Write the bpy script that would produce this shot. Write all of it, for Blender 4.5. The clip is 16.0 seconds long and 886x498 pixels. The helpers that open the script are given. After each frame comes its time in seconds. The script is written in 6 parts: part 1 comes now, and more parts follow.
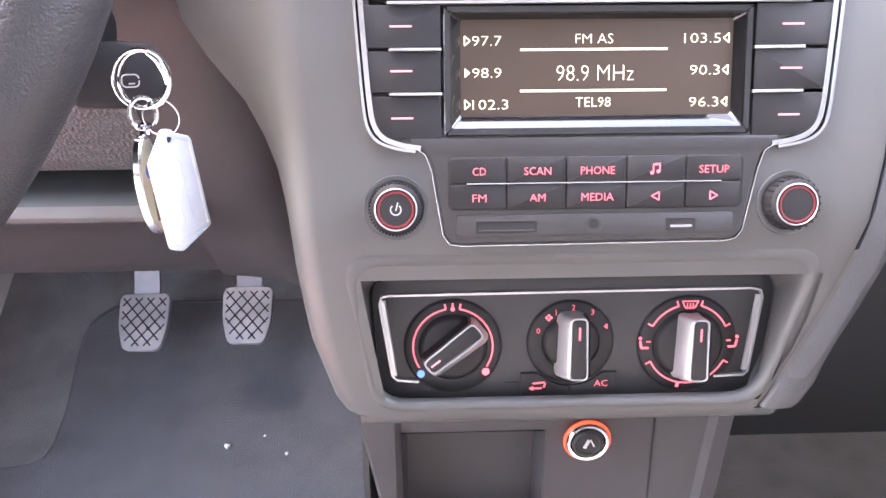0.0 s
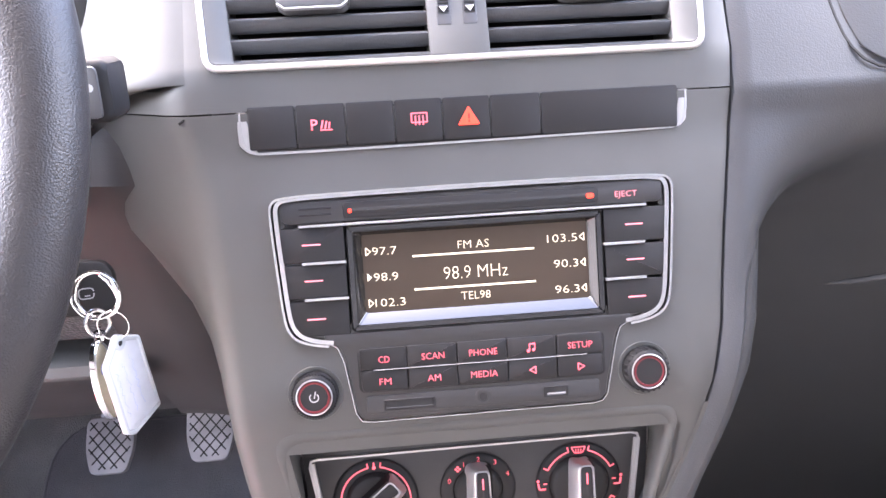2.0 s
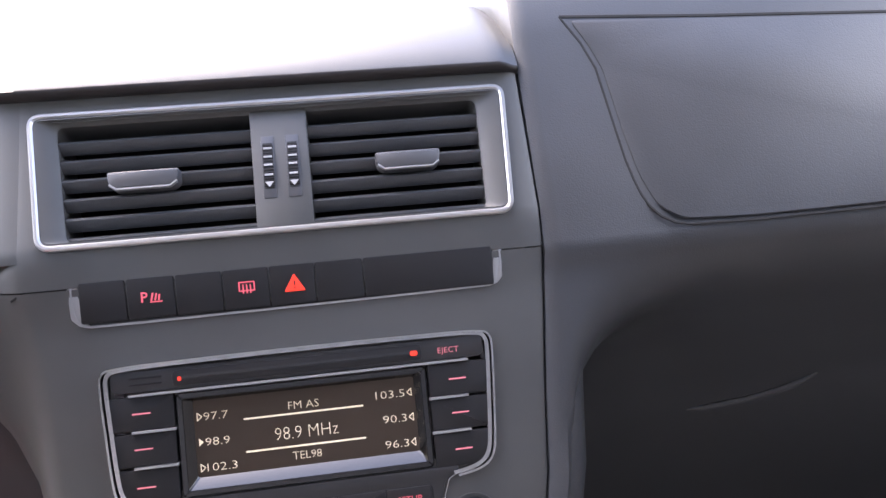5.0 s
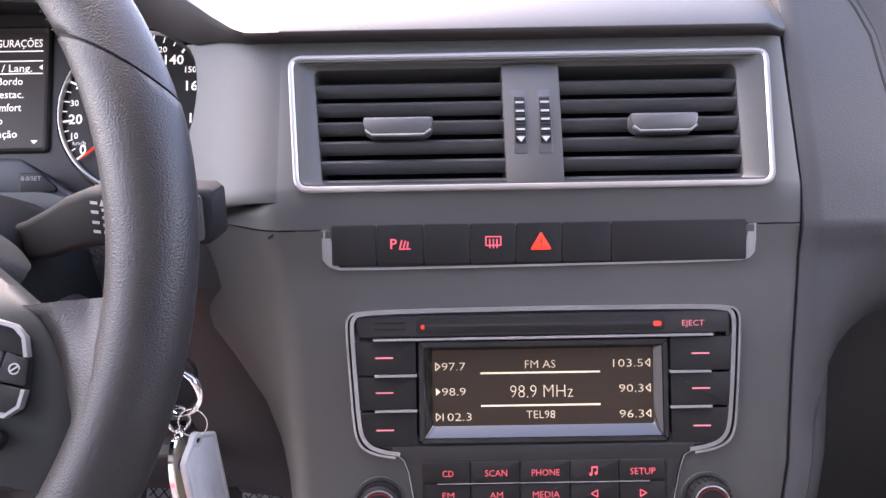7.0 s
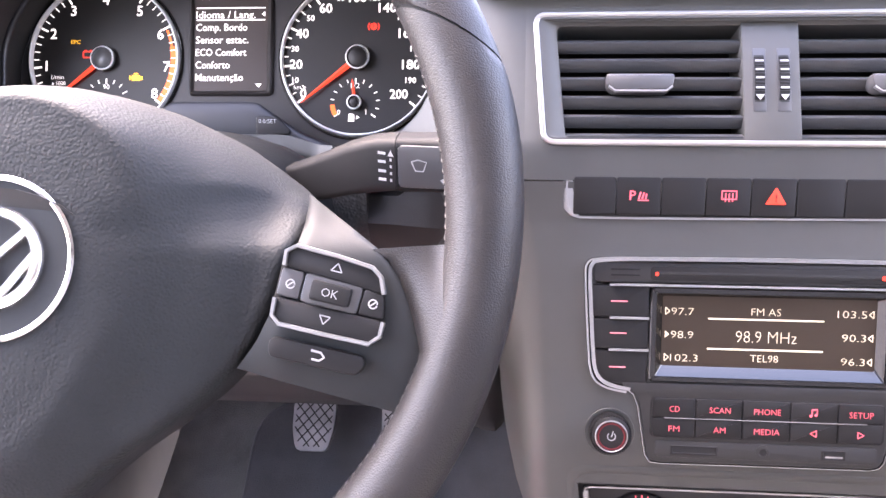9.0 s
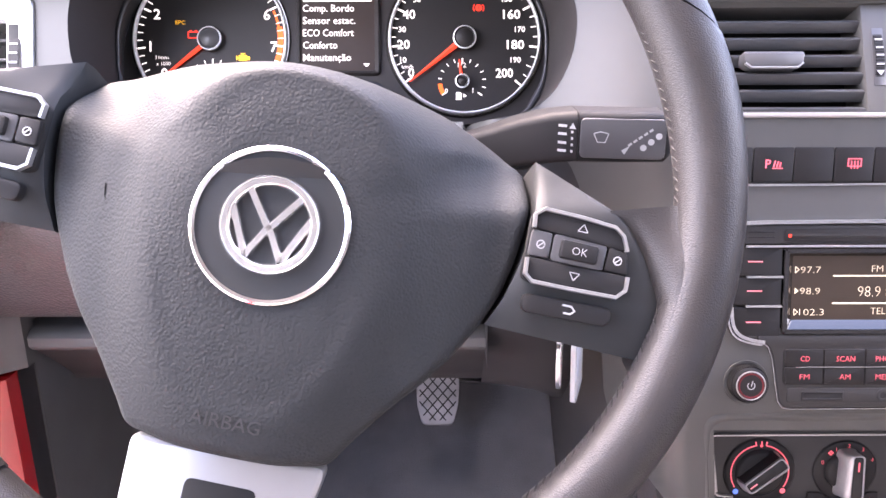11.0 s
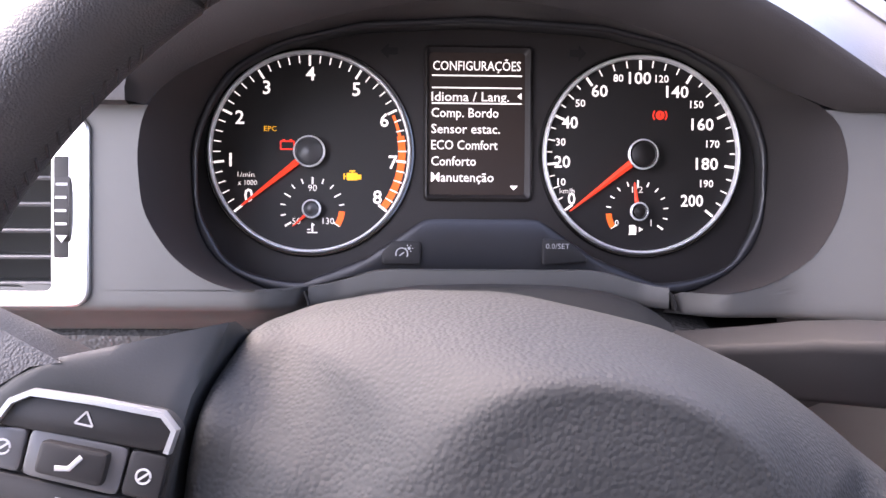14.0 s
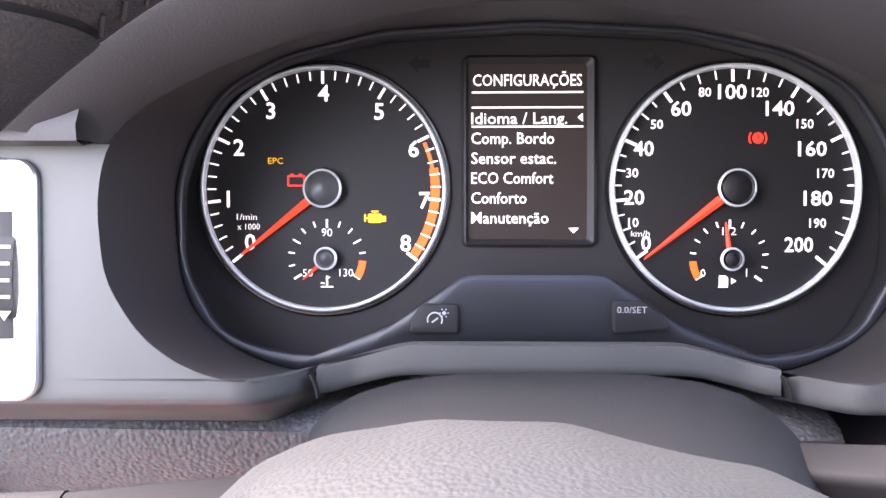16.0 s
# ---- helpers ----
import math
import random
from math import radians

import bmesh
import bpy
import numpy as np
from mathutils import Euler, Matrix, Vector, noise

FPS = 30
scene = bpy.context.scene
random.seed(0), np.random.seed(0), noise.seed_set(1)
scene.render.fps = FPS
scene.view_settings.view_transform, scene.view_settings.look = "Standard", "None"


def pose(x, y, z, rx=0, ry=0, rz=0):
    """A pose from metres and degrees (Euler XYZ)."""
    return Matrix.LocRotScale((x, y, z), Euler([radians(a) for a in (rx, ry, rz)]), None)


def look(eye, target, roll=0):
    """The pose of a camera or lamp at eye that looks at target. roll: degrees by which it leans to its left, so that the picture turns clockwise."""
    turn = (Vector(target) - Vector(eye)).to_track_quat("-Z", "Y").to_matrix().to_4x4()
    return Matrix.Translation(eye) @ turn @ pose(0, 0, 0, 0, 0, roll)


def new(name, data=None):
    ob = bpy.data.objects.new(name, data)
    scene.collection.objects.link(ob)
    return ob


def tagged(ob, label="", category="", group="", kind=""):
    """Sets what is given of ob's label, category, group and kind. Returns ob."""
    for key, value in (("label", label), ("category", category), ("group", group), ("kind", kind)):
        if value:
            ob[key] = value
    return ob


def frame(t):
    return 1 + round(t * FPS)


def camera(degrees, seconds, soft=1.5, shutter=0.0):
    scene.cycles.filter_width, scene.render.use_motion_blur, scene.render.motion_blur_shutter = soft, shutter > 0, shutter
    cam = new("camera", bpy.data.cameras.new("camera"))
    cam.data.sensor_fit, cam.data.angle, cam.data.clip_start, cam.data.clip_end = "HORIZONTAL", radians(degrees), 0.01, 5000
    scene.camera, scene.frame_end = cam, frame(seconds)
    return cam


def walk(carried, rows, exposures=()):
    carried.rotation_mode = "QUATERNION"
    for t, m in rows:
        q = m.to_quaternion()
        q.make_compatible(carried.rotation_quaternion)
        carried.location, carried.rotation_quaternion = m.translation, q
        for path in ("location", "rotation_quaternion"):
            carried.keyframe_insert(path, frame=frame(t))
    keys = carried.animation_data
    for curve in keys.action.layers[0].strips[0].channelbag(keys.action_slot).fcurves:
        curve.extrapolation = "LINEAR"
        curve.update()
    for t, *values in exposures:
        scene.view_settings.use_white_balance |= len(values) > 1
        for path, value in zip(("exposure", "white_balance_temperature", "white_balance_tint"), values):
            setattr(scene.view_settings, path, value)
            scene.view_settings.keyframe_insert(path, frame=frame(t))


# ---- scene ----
cam = camera(60.0, 16.0)
PATH = [
    (0, (-0.0708, 0.0031, 0.5805), (-0.0621, 0.2844, 0.4766), -0.28),
    (0.5, (-0.0694, -0.0017, 0.5906), (-0.0614, 0.2806, 0.4892), -1.47),
    (1, (-0.0658, -0.0111, 0.6037), (-0.0556, 0.2738, 0.5103), -2.36),
    (1.5, (-0.0575, -0.0247, 0.6256), (-0.0438, 0.2625, 0.5398), -2.88),
    (2, (-0.0397, -0.0385, 0.6505), (-0.0200, 0.2497, 0.5696), -2.79),
    (2.5, (-0.0185, -0.0483, 0.6651), (0.0152, 0.2410, 0.5934), -3.45),
    (3, (0.0004, -0.0453, 0.6925), (0.0504, 0.2403, 0.6153), -3.68),
    (5.5, (0.0281, -0.0600, 0.6801), (0.0609, 0.2354, 0.6390), -3.75),
    (6, (-0.0123, -0.0517, 0.6828), (0.0200, 0.2428, 0.6355), -2.13),
    (6.5, (-0.0338, -0.0496, 0.6847), (-0.0154, 0.2450, 0.6311), -1.60),
    (7, (-0.0464, -0.0457, 0.6805), (-0.0475, 0.2490, 0.6240), -0.99),
    (7.5, (-0.0515, -0.0479, 0.6867), (-0.0767, 0.2438, 0.6214), -1.21),
    (8, (-0.0729, -0.0557, 0.6865), (-0.1051, 0.2346, 0.6181), -1.02),
    (8.5, (-0.1029, -0.0649, 0.6931), (-0.1338, 0.2235, 0.6164), -0.60),
    (9, (-0.1345, -0.0752, 0.6968), (-0.1608, 0.2119, 0.6138), -0.37),
    (9.5, (-0.1672, -0.0859, 0.6928), (-0.1863, 0.2015, 0.6088), 0.22),
    (12, (-0.2912, -0.1100, 0.7025), (-0.2890, 0.1761, 0.6121), -0.78),
    (12.5, (-0.3050, -0.0763, 0.7125), (-0.3051, 0.2100, 0.6227), -1.19),
    (13, (-0.3200, -0.0324, 0.7252), (-0.3187, 0.2537, 0.6351), -1.21),
    (13.5, (-0.3305, 0.0057, 0.7400), (-0.3325, 0.2917, 0.6497), -1.22),
    (14, (-0.3537, 0.0450, 0.7530), (-0.3495, 0.3310, 0.6625), 0.94),
    (14.5, (-0.3572, 0.0810, 0.7653), (-0.3588, 0.3659, 0.6713), 0.92),
    (15, (-0.3548, 0.1097, 0.7622), (-0.3627, 0.3952, 0.6703), 0.03),
    (15.5, (-0.3545, 0.1245, 0.7628), (-0.3651, 0.4089, 0.6679), -0.27),
    (16, (-0.3533, 0.1270, 0.7570), (-0.3656, 0.4119, 0.6636), -0.38),
]
EXPOSURES = [(0.0, 5.22, 6850, 20), (1.0, 5.28, 6900, 21), (2.0, 4.9, 6850, 20), (3.0, 4.6, 6750, 19), (5.5, 3.25, 6550, 19), (7.0, 3.55, 6750, 24), (9.0, 4.43, 6900, 26), (12.0, 4.18, 7000, 28), (14.0, 3.7, 6950, 27), (15.5, 4.1, 6850, 26), (16.0, 4.25, 6750, 23)]
walk(cam, [(t, look(eye, target, roll)) for t, eye, target, roll in PATH], EXPOSURES)

# one drawing unit in metres, from the wheel's and the radio's known sizes
K = 0.845
# the driver's side stands in a drawing of its own: this brings it beside the console
DRIVE = Matrix.Translation((-0.00776, 0.02592, 0.02219)) @ Matrix.Rotation(radians(0.989), 4, "Z") @ Matrix.Rotation(radians(-0.062), 4, "Y") @ Matrix.Rotation(radians(2.469), 4, "X") @ Matrix.Scale(0.9548, 4)


# ---- daylight: bright overcast sky, the driver's door stands open ----
world = bpy.data.worlds.new("sky")
scene.world = world
world.use_nodes = True
wn = world.node_tree.nodes
sky = wn.new("ShaderNodeTexSky")
sky.sky_type, sky.sun_disc = "NISHITA", False
sky.sun_elevation, sky.sun_rotation = radians(55), radians(-52)
sky.air_density, sky.dust_density = 1.0, 4.0
wn["Background"].inputs["Strength"].default_value = 0.15
world.node_tree.links.new(sky.outputs["Color"], wn["Background"].inputs["Color"])
sun = new("sun", bpy.data.lights.new("sun", "SUN"))
sun.data.energy, sun.data.angle, sun.data.color = 0.60, radians(50), (1.0, 0.98, 0.95)
sun.matrix_world = look((-1.7, 1.5, 3.4), (-0.3, 0.4, 0.8))
# the sky's light in the open doorway beside the driver
doorway = new("doorway_light", bpy.data.lights.new("doorway_light", "AREA"))
doorway.data.shape, doorway.data.size, doorway.data.size_y = "RECTANGLE", 0.30, 0.30
doorway.data.energy, doorway.data.color = 0.17, (0.95, 0.98, 1.0)
doorway.matrix_world = look((-0.640, 0.22, 0.80), (-0.25, 0.34, 0.60))

# the sky's light in the passenger's side window
side_window = new("side_window_light", bpy.data.lights.new("side_window_light", "AREA"))
side_window.data.shape, side_window.data.size, side_window.data.size_y = "RECTANGLE", 0.50, 0.24
side_window.data.energy, side_window.data.color = 0.22, (1.0, 0.99, 0.96)
side_window.matrix_world = look((0.63, 0.10, 0.95), (0.0, 0.32, 0.62))


# ---- materials ----
def material(name, colour, rough=0.5, metal=0.0, grain=0.0, scale=600.0, depth=0.0004, vary=0.12, kind="noise", coat=0.0, sheen=0.0, smear=25.0, spec=0.5):
    """A surface with fine relief (grain, at scale per metre) and slow unevenness of tone and gloss."""
    m = bpy.data.materials.new(name)
    m.use_nodes = True
    n, link = m.node_tree.nodes, m.node_tree.links.new
    b = n["Principled BSDF"]
    b.inputs["Metallic"].default_value = metal
    b.inputs["Coat Weight"].default_value = coat
    b.inputs["Coat Roughness"].default_value = 0.05
    b.inputs["Sheen Weight"].default_value = sheen
    b.inputs["Specular IOR Level"].default_value = spec
    where = n.new("ShaderNodeTexCoord")
    slow = n.new("ShaderNodeTexNoise")
    slow.inputs["Scale"].default_value, slow.inputs["Detail"].default_value = smear, 4
    link(where.outputs["Object"], slow.inputs["Vector"])
    tone = n.new("ShaderNodeMapRange")
    tone.inputs["From Min"].default_value, tone.inputs["From Max"].default_value = 0.3, 0.7
    tone.inputs["To Min"].default_value, tone.inputs["To Max"].default_value = 1 - vary, 1 + vary
    link(slow.outputs["Fac"], tone.inputs["Value"])
    mix = n.new("ShaderNodeMix")
    mix.data_type, mix.blend_type = "RGBA", "MULTIPLY"
    mix.inputs["Factor"].default_value = 1.0
    mix.inputs["A"].default_value = (*colour, 1)
    link(tone.outputs["Result"], mix.inputs["B"])
    link(mix.outputs["Result"], b.inputs["Base Color"])
    gloss = n.new("ShaderNodeMapRange")
    gloss.inputs["To Min"].default_value, gloss.inputs["To Max"].default_value = max(0.02, rough * (1 - vary)), min(1, rough * (1 + vary))
    link(slow.outputs["Fac"], gloss.inputs["Value"])
    link(gloss.outputs["Result"], b.inputs["Roughness"])
    if grain:
        if kind == "leather":
            fine = n.new("ShaderNodeTexVoronoi")
            fine.feature = "SMOOTH_F1"
            fine.inputs["Smoothness"].default_value = 0.6
            out = fine.outputs["Distance"]
        else:
            fine = n.new("ShaderNodeTexNoise")
            fine.inputs["Detail"].default_value = 3
            out = fine.outputs["Fac"]
        fine.inputs["Scale"].default_value = scale
        link(where.outputs["Object"], fine.inputs["Vector"])
        bump = n.new("ShaderNodeBump")
        bump.inputs["Strength"].default_value, bump.inputs["Distance"].default_value = grain, depth
        if kind == "leather":
            bump.invert = True
        link(out, bump.inputs["Height"])
        link(bump.outputs["Normal"], b.inputs["Normal"])
    return m


GLOW = 0.085  # the prints glow faintly beside the daylight


def lit(name, colour, strength):
    """A backlit print or display segment."""
    m = bpy.data.materials.new(name)
    m.use_nodes = True
    b = m.node_tree.nodes["Principled BSDF"]
    b.inputs["Base Color"].default_value = (*[min(0.8, c * 0.8) for c in colour], 1)
    b.inputs["Roughness"].default_value = 0.5
    b.inputs["Emission Color"].default_value = (*colour, 1)
    b.inputs["Emission Strength"].default_value = strength * GLOW
    return m


GREY = material("satin_grey_plastic", (0.070, 0.070, 0.067), 0.50, 0.15, 0.12, 1800, 0.0002, 0.06)
DARK = material("dark_grey_plastic", (0.020, 0.0195, 0.020), 0.48, 0, 0.25, 1500, 0.0003, 0.10)
LOWER = material("hard_dark_plastic", (0.034, 0.032, 0.033), 0.55, 0, 0.35, 1300, 0.0004, 0.10, spec=0.35)
COLUMN = material("matt_blue_black_plastic", (0.011, 0.0125, 0.014), 0.54, 0, 0.3, 1400, 0.0003, 0.08, spec=0.2)
BUTTON = material("black_button_plastic", (0.013, 0.0125, 0.013), 0.55, 0, 0.15, 1800, 0.0002, 0.10, spec=0.3)
DASH = material("grained_soft_dash", (0.040, 0.042, 0.045), 0.43, 0, 0.2, 1300, 0.0004, 0.08, "leather")
LEATHER = material("black_leather", (0.025, 0.023, 0.023), 0.42, 0, 0.40, 1500, 0.0004, 0.14, "leather", spec=0.45)
# paler copy of the dash, the door's light on the knee panel painted in
DASHLOW = material("grained_dash_lit_copy", (0.058, 0.058, 0.060), 0.42, 0, 0.7, 520, 0.0010, 0.08, "leather")
COVER = material("airbag_cover_leathergrain", (0.030, 0.032, 0.033), 0.60, 0, 0.45, 760, 0.0006, 0.06, "leather", spec=0.15)
SPOKE = material("smooth_spoke_plastic", (0.028, 0.030, 0.031), 0.54, 0, 0.2, 1500, 0.0002, 0.08, spec=0.25)
CHROME = material("chrome", (0.82, 0.82, 0.83), 0.10, 1.0, vary=0.05)
GRIP = material("satin_silver_grip", (0.36, 0.355, 0.355), 0.36, 0.55, 0.05, 2500, 0.0001, 0.05)
# blue tint puts the lip's bluish highlight into its colour
LEDGE = material("satin_black_lip_blue_highlight", (0.014, 0.0145, 0.017), 0.38, 0, 0.1, 1500, 0.0002, 0.08)
SILVER = material("satin_silver_trim", (0.44, 0.44, 0.44), 0.34, 0.75, 0.05, 2500, 0.0001, 0.05)
STALK_SKIN = material("matt_black_stalk", (0.016, 0.016, 0.017), 0.62, 0, 0.2, 1800, 0.0002, 0.10, spec=0.15)
LINE = material("bright_chrome_line", (0.50, 0.50, 0.50), 0.22, 1.0, vary=0.05)
BADGE = material("polished_badge", (0.78, 0.78, 0.77), 0.16, 0.9, vary=0.05)
GLOSSY = material("gloss_black_bezel", (0.008, 0.008, 0.008), 0.08, 0, vary=0.05, coat=0.6)
# near-black: black plastic, and the shade painted into slots, vents and sockets
VOID = material("black_plastic_and_cavity_shade", (0.008, 0.008, 0.008), 0.7, 0, vary=0.1)
CARPET = material("grey_brown_carpet", (0.135, 0.130, 0.125), 0.95, 0, 1.0, 700, 0.003, 0.25, sheen=0.3, spec=0.1)
MAT = material("grey_floor_mat_fabric", (0.074, 0.072, 0.078), 0.95, 0, 0.9, 900, 0.002, 0.15, sheen=0.3, spec=0.1)
RUBBER = material("worn_pedal_rubber", (0.21, 0.20, 0.21), 0.55, 0, 0.5, 500, 0.0006, 0.3)
STEEL = material("grey_pedal_steel", (0.16, 0.15, 0.16), 0.4, 0.3, vary=0.2)
DIAL = material("matt_black_dial", (0.015, 0.013, 0.0125), 0.55, 0, vary=0.08)
CLUSTER = material("dark_cluster_face", (0.023, 0.0195, 0.019), 0.5, 0, 0.1, 1500, 0.0002, 0.08)
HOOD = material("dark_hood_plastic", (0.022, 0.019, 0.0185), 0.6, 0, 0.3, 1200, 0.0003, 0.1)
LINER = material("pale_headliner_fabric", (0.45, 0.44, 0.42), 0.95, 0, 0.5, 900, 0.001, 0.1)
# for the unseen rear wall, light enough to bounce fill onto the dashboard
BOUNCE = material("light_grey_bounce_fabric", (0.20, 0.20, 0.205), 0.9, 0, 0.4, 500, 0.001, 0.12)
TRIM = material("grey_door_trim", (0.10, 0.10, 0.10), 0.7, 0, 0.3, 900, 0.0005, 0.1)
RED = material("red_car_paint", (0.45, 0.01, 0.012), 0.25, 0, vary=0.05, coat=0.8)
TAG = material("clear_plastic_tag", (0.50, 0.53, 0.55), 0.25, 0, vary=0.06, smear=90)
PAPER = material("white_tag_paper", (0.55, 0.57, 0.60), 0.6, 0, vary=0.05, smear=120)
CREAM = material("cream_enamel", (0.55, 0.50, 0.36), 0.3, 0, vary=0.08)
FAINT = material("faint_blue_ink", (0.36, 0.42, 0.62), 0.7)
INK = material("blue_ink", (0.10, 0.14, 0.40), 0.7)
BROWNINK = material("brown_print", (0.10, 0.07, 0.04), 0.6)
SEAM = material("dark_seam", (0.006, 0.006, 0.006), 0.8)
THREAD = material("dark_thread", (0.018, 0.017, 0.017), 0.8)
PRINT = material("pale_grey_print", (0.38, 0.38, 0.38), 0.6)
TILE = material("satin_key_grey", (0.075, 0.075, 0.078), 0.35, 0.1, vary=0.05)
LITTER = material("white_crumb", (0.75, 0.75, 0.75), 0.7)
# radio screen: brown base and glow stand in for its reflection
SCREEN = lit("brown_screen_reflection", (0.034, 0.021, 0.011), 0.24)
LCD = lit("dark_brown_lcd", (0.034, 0.021, 0.016), 0.14)
AMBER = lit("pale_amber_segments", (1.0, 0.86, 0.62), 0.45)
ROSE = lit("red_backlit_print", (1.0, 0.15, 0.19), 0.46)
PINK = lit("pink_backlit_dash", (1.0, 0.28, 0.32), 0.34)
SIGNAL = lit("red_signal", (1.0, 0.045, 0.02), 1.0)
WHITE = lit("white_backlit_print", (1.0, 0.98, 0.95), 1.0)
ORANGE = lit("orange_scale_band", (1.0, 0.15, 0.02), 0.9)
NEEDLE = lit("red_needle", (1.0, 0.07, 0.03), 0.8)
YELLOW = lit("yellow_warning", (1.0, 0.50, 0.02), 1.0)
BLUE = lit("blue_mark", (0.10, 0.22, 0.9), 0.6)
# pale base puts the chrome's bright reflection into the colour all round
DASHED = material("chrome_ring_painted_bright", (0.86, 0.86, 0.86), 0.35, 0.3, vary=0.04)


# ---- helpers: loops of points, lofted ----
def thing(name, m, label, category, group="", kind=""):
    ob = new(name)
    ob.empty_display_size = 0.02
    m = m.copy()
    m.translation *= K
    ob.matrix_world = m
    return tagged(ob, label, category, group, kind)


def part(name, bm, mat, parent=None, label="", smooth=40):
    me = bpy.data.meshes.new(name)
    bmesh.ops.recalc_face_normals(bm, faces=bm.faces)
    bm.transform(Matrix.Scale(K, 4))
    bm.to_mesh(me)
    bm.free()
    for f in me.polygons:
        f.use_smooth = smooth > 0
    if smooth:
        me.set_sharp_from_angle(angle=radians(smooth))
    me.materials.append(mat)
    ob = new(name, me)
    ob.parent = parent
    return tagged(ob, label)


def loft(bm, loops, closed=True, cap0=False, cap1=False):
    rows = [[bm.verts.new(p) for p in loop] for loop in loops]
    n = len(rows[0])
    for a, b in zip(rows, rows[1:]):
        for i in range(n if closed else n - 1):
            j = (i + 1) % n
            bm.faces.new((a[i], a[j], b[j], b[i]))
    if cap0:
        bm.faces.new(rows[0][::-1])
    if cap1:
        bm.faces.new(rows[-1])
    return bm


def rr(x0, y0, x1, y1, r=2.0, n=5):
    """A rounded rectangle, in millimetres, anticlockwise."""
    out = []
    for cx, cy, a in ((x1 - r, y1 - r, 0), (x0 + r, y1 - r, 90), (x0 + r, y0 + r, 180), (x1 - r, y0 + r, 270)):
        for i in range(n + 1):
            t = radians(a + 90 * i / n)
            out.append((cx + r * math.cos(t), cy + r * math.sin(t)))
    return out


def rounded(corners, r, n=4):
    """Any convex or concave polygon with rounded corners."""
    out = []
    k = len(corners)
    for i in range(k):
        p, q, s = (Vector(corners[(i + d) % k]) for d in (-1, 0, 1))
        a, b = (p - q), (s - q)
        d = min(r, a.length * 0.45, b.length * 0.45)
        a, b = q + a.normalized() * d, q + b.normalized() * d
        for j in range(n + 1):
            t = j / n
            out.append(tuple((1 - t) ** 2 * a + 2 * t * (1 - t) * q + t * t * b))
    return out


def inset(pts, d):
    """The loop moved inwards by d (pts anticlockwise)."""
    out = []
    k = len(pts)
    for i in range(k):
        p, q, s = (Vector(pts[(i + e) % k]) for e in (-1, 0, 1))
        e0, e1 = (q - p), (s - q)
        if e0.length < 1e-9:
            e0 = e1
        if e1.length < 1e-9:
            e1 = e0
        n0, n1 = Vector((-e0.y, e0.x)).normalized(), Vector((-e1.y, e1.x)).normalized()
        v = n0 + n1
        v = v.normalized() / max(0.5, v.length / 2) if v.length > 1e-6 else n0
        out.append(tuple(q + v * d))
    return out


def at(pts, z):
    return [(x / 1000, y / 1000, z / 1000) for x, y in pts]


def block(pts, z0, z1, bevel=0.6, bm=None):
    """A plate of that outline from depth z0 to z1, with a rounded upper edge; all in millimetres."""
    bm = bm or bmesh.new()
    b = bevel
    loops = [at(pts, z0), at(pts, z1 - b)]
    if b:
        loops += [at(inset(pts, b * 0.3), z1 - b * 0.3), at(inset(pts, b), z1)]
    return loft(bm, loops, True, True, True)


def ring(outer, inner, z0, z1, bevel=0.5, bm=None, zin=None):
    """A frame between two loops of equal count, open in the middle."""
    bm = bm or bmesh.new()
    b = bevel
    zin = z0 if zin is None else zin
    loft(bm, [at(outer, z0), at(outer, z1 - b), at(inset(outer, b), z1), at(inset(inner, -b), z1), at(inner, z1 - b), at(inner, zin)])
    return bm


def lathe(profile, n=48, bm=None, cx=0.0, cy=0.0):
    """Profile of (radius, depth) in millimetres turned about the depth axis."""
    bm = bm or bmesh.new()
    loops = [[((cx + r * math.cos(2 * math.pi * i / n)) / 1000, (cy + r * math.sin(2 * math.pi * i / n)) / 1000, z / 1000) for i in range(n)] for r, z in profile]
    return loft(bm, loops, True)


def tube(path, radius, n=10, closed=False, bm=None, flat=1.0, up=(0, 0, 1)):
    """A round bar along points in metres."""
    bm = bm or bmesh.new()
    pts = [Vector(p) for p in path]
    k = len(pts)
    loops = []
    for i, p in enumerate(pts):
        d = (pts[(i + 1) % k] - pts[i - 1]) if closed or 0 < i < k - 1 else (pts[1] - pts[0] if i == 0 else pts[-1] - pts[-2])
        d.normalize()
        u = Vector(up)
        s = d.cross(u)
        if s.length < 1e-4:
            s = d.cross(Vector((1, 0, 0)))
        s.normalize()
        w = s.cross(d).normalized()
        r = radius[i] if isinstance(radius, (list, tuple)) else radius
        loops.append([p + s * (r * math.cos(2 * math.pi * j / n)) + w * (r * flat * math.sin(2 * math.pi * j / n)) for j in range(n)])
    if closed:
        loops.append(loops[0])
        return loft(bm, loops, True)
    return loft(bm, loops, True, True, True)


def strip(pts, width, z0, z1, bm=None):
    """A flat raised strip along a line in the plane, in millimetres."""
    bm = bm or bmesh.new()
    k = len(pts)
    left, right = [], []
    for i in range(k):
        p, q, s = Vector(pts[max(0, i - 1)]), Vector(pts[i]), Vector(pts[min(k - 1, i + 1)])
        d = (s - p).normalized()
        nn = Vector((-d.y, d.x)) * width / 2
        left.append(q + nn)
        right.append(q - nn)
    loops = []
    for i in range(k):
        l, r = left[i], right[i]
        a, c = l.lerp(r, 0.15), l.lerp(r, 0.85)
        loops.append([(v.x / 1000, v.y / 1000, z / 1000) for v, z in ((l, z0), (l, z1 - (z1 - z0) * 0.35), (a, z1), (c, z1), (r, z1 - (z1 - z0) * 0.35), (r, z0))])
    return loft(bm, loops, True, True, True)


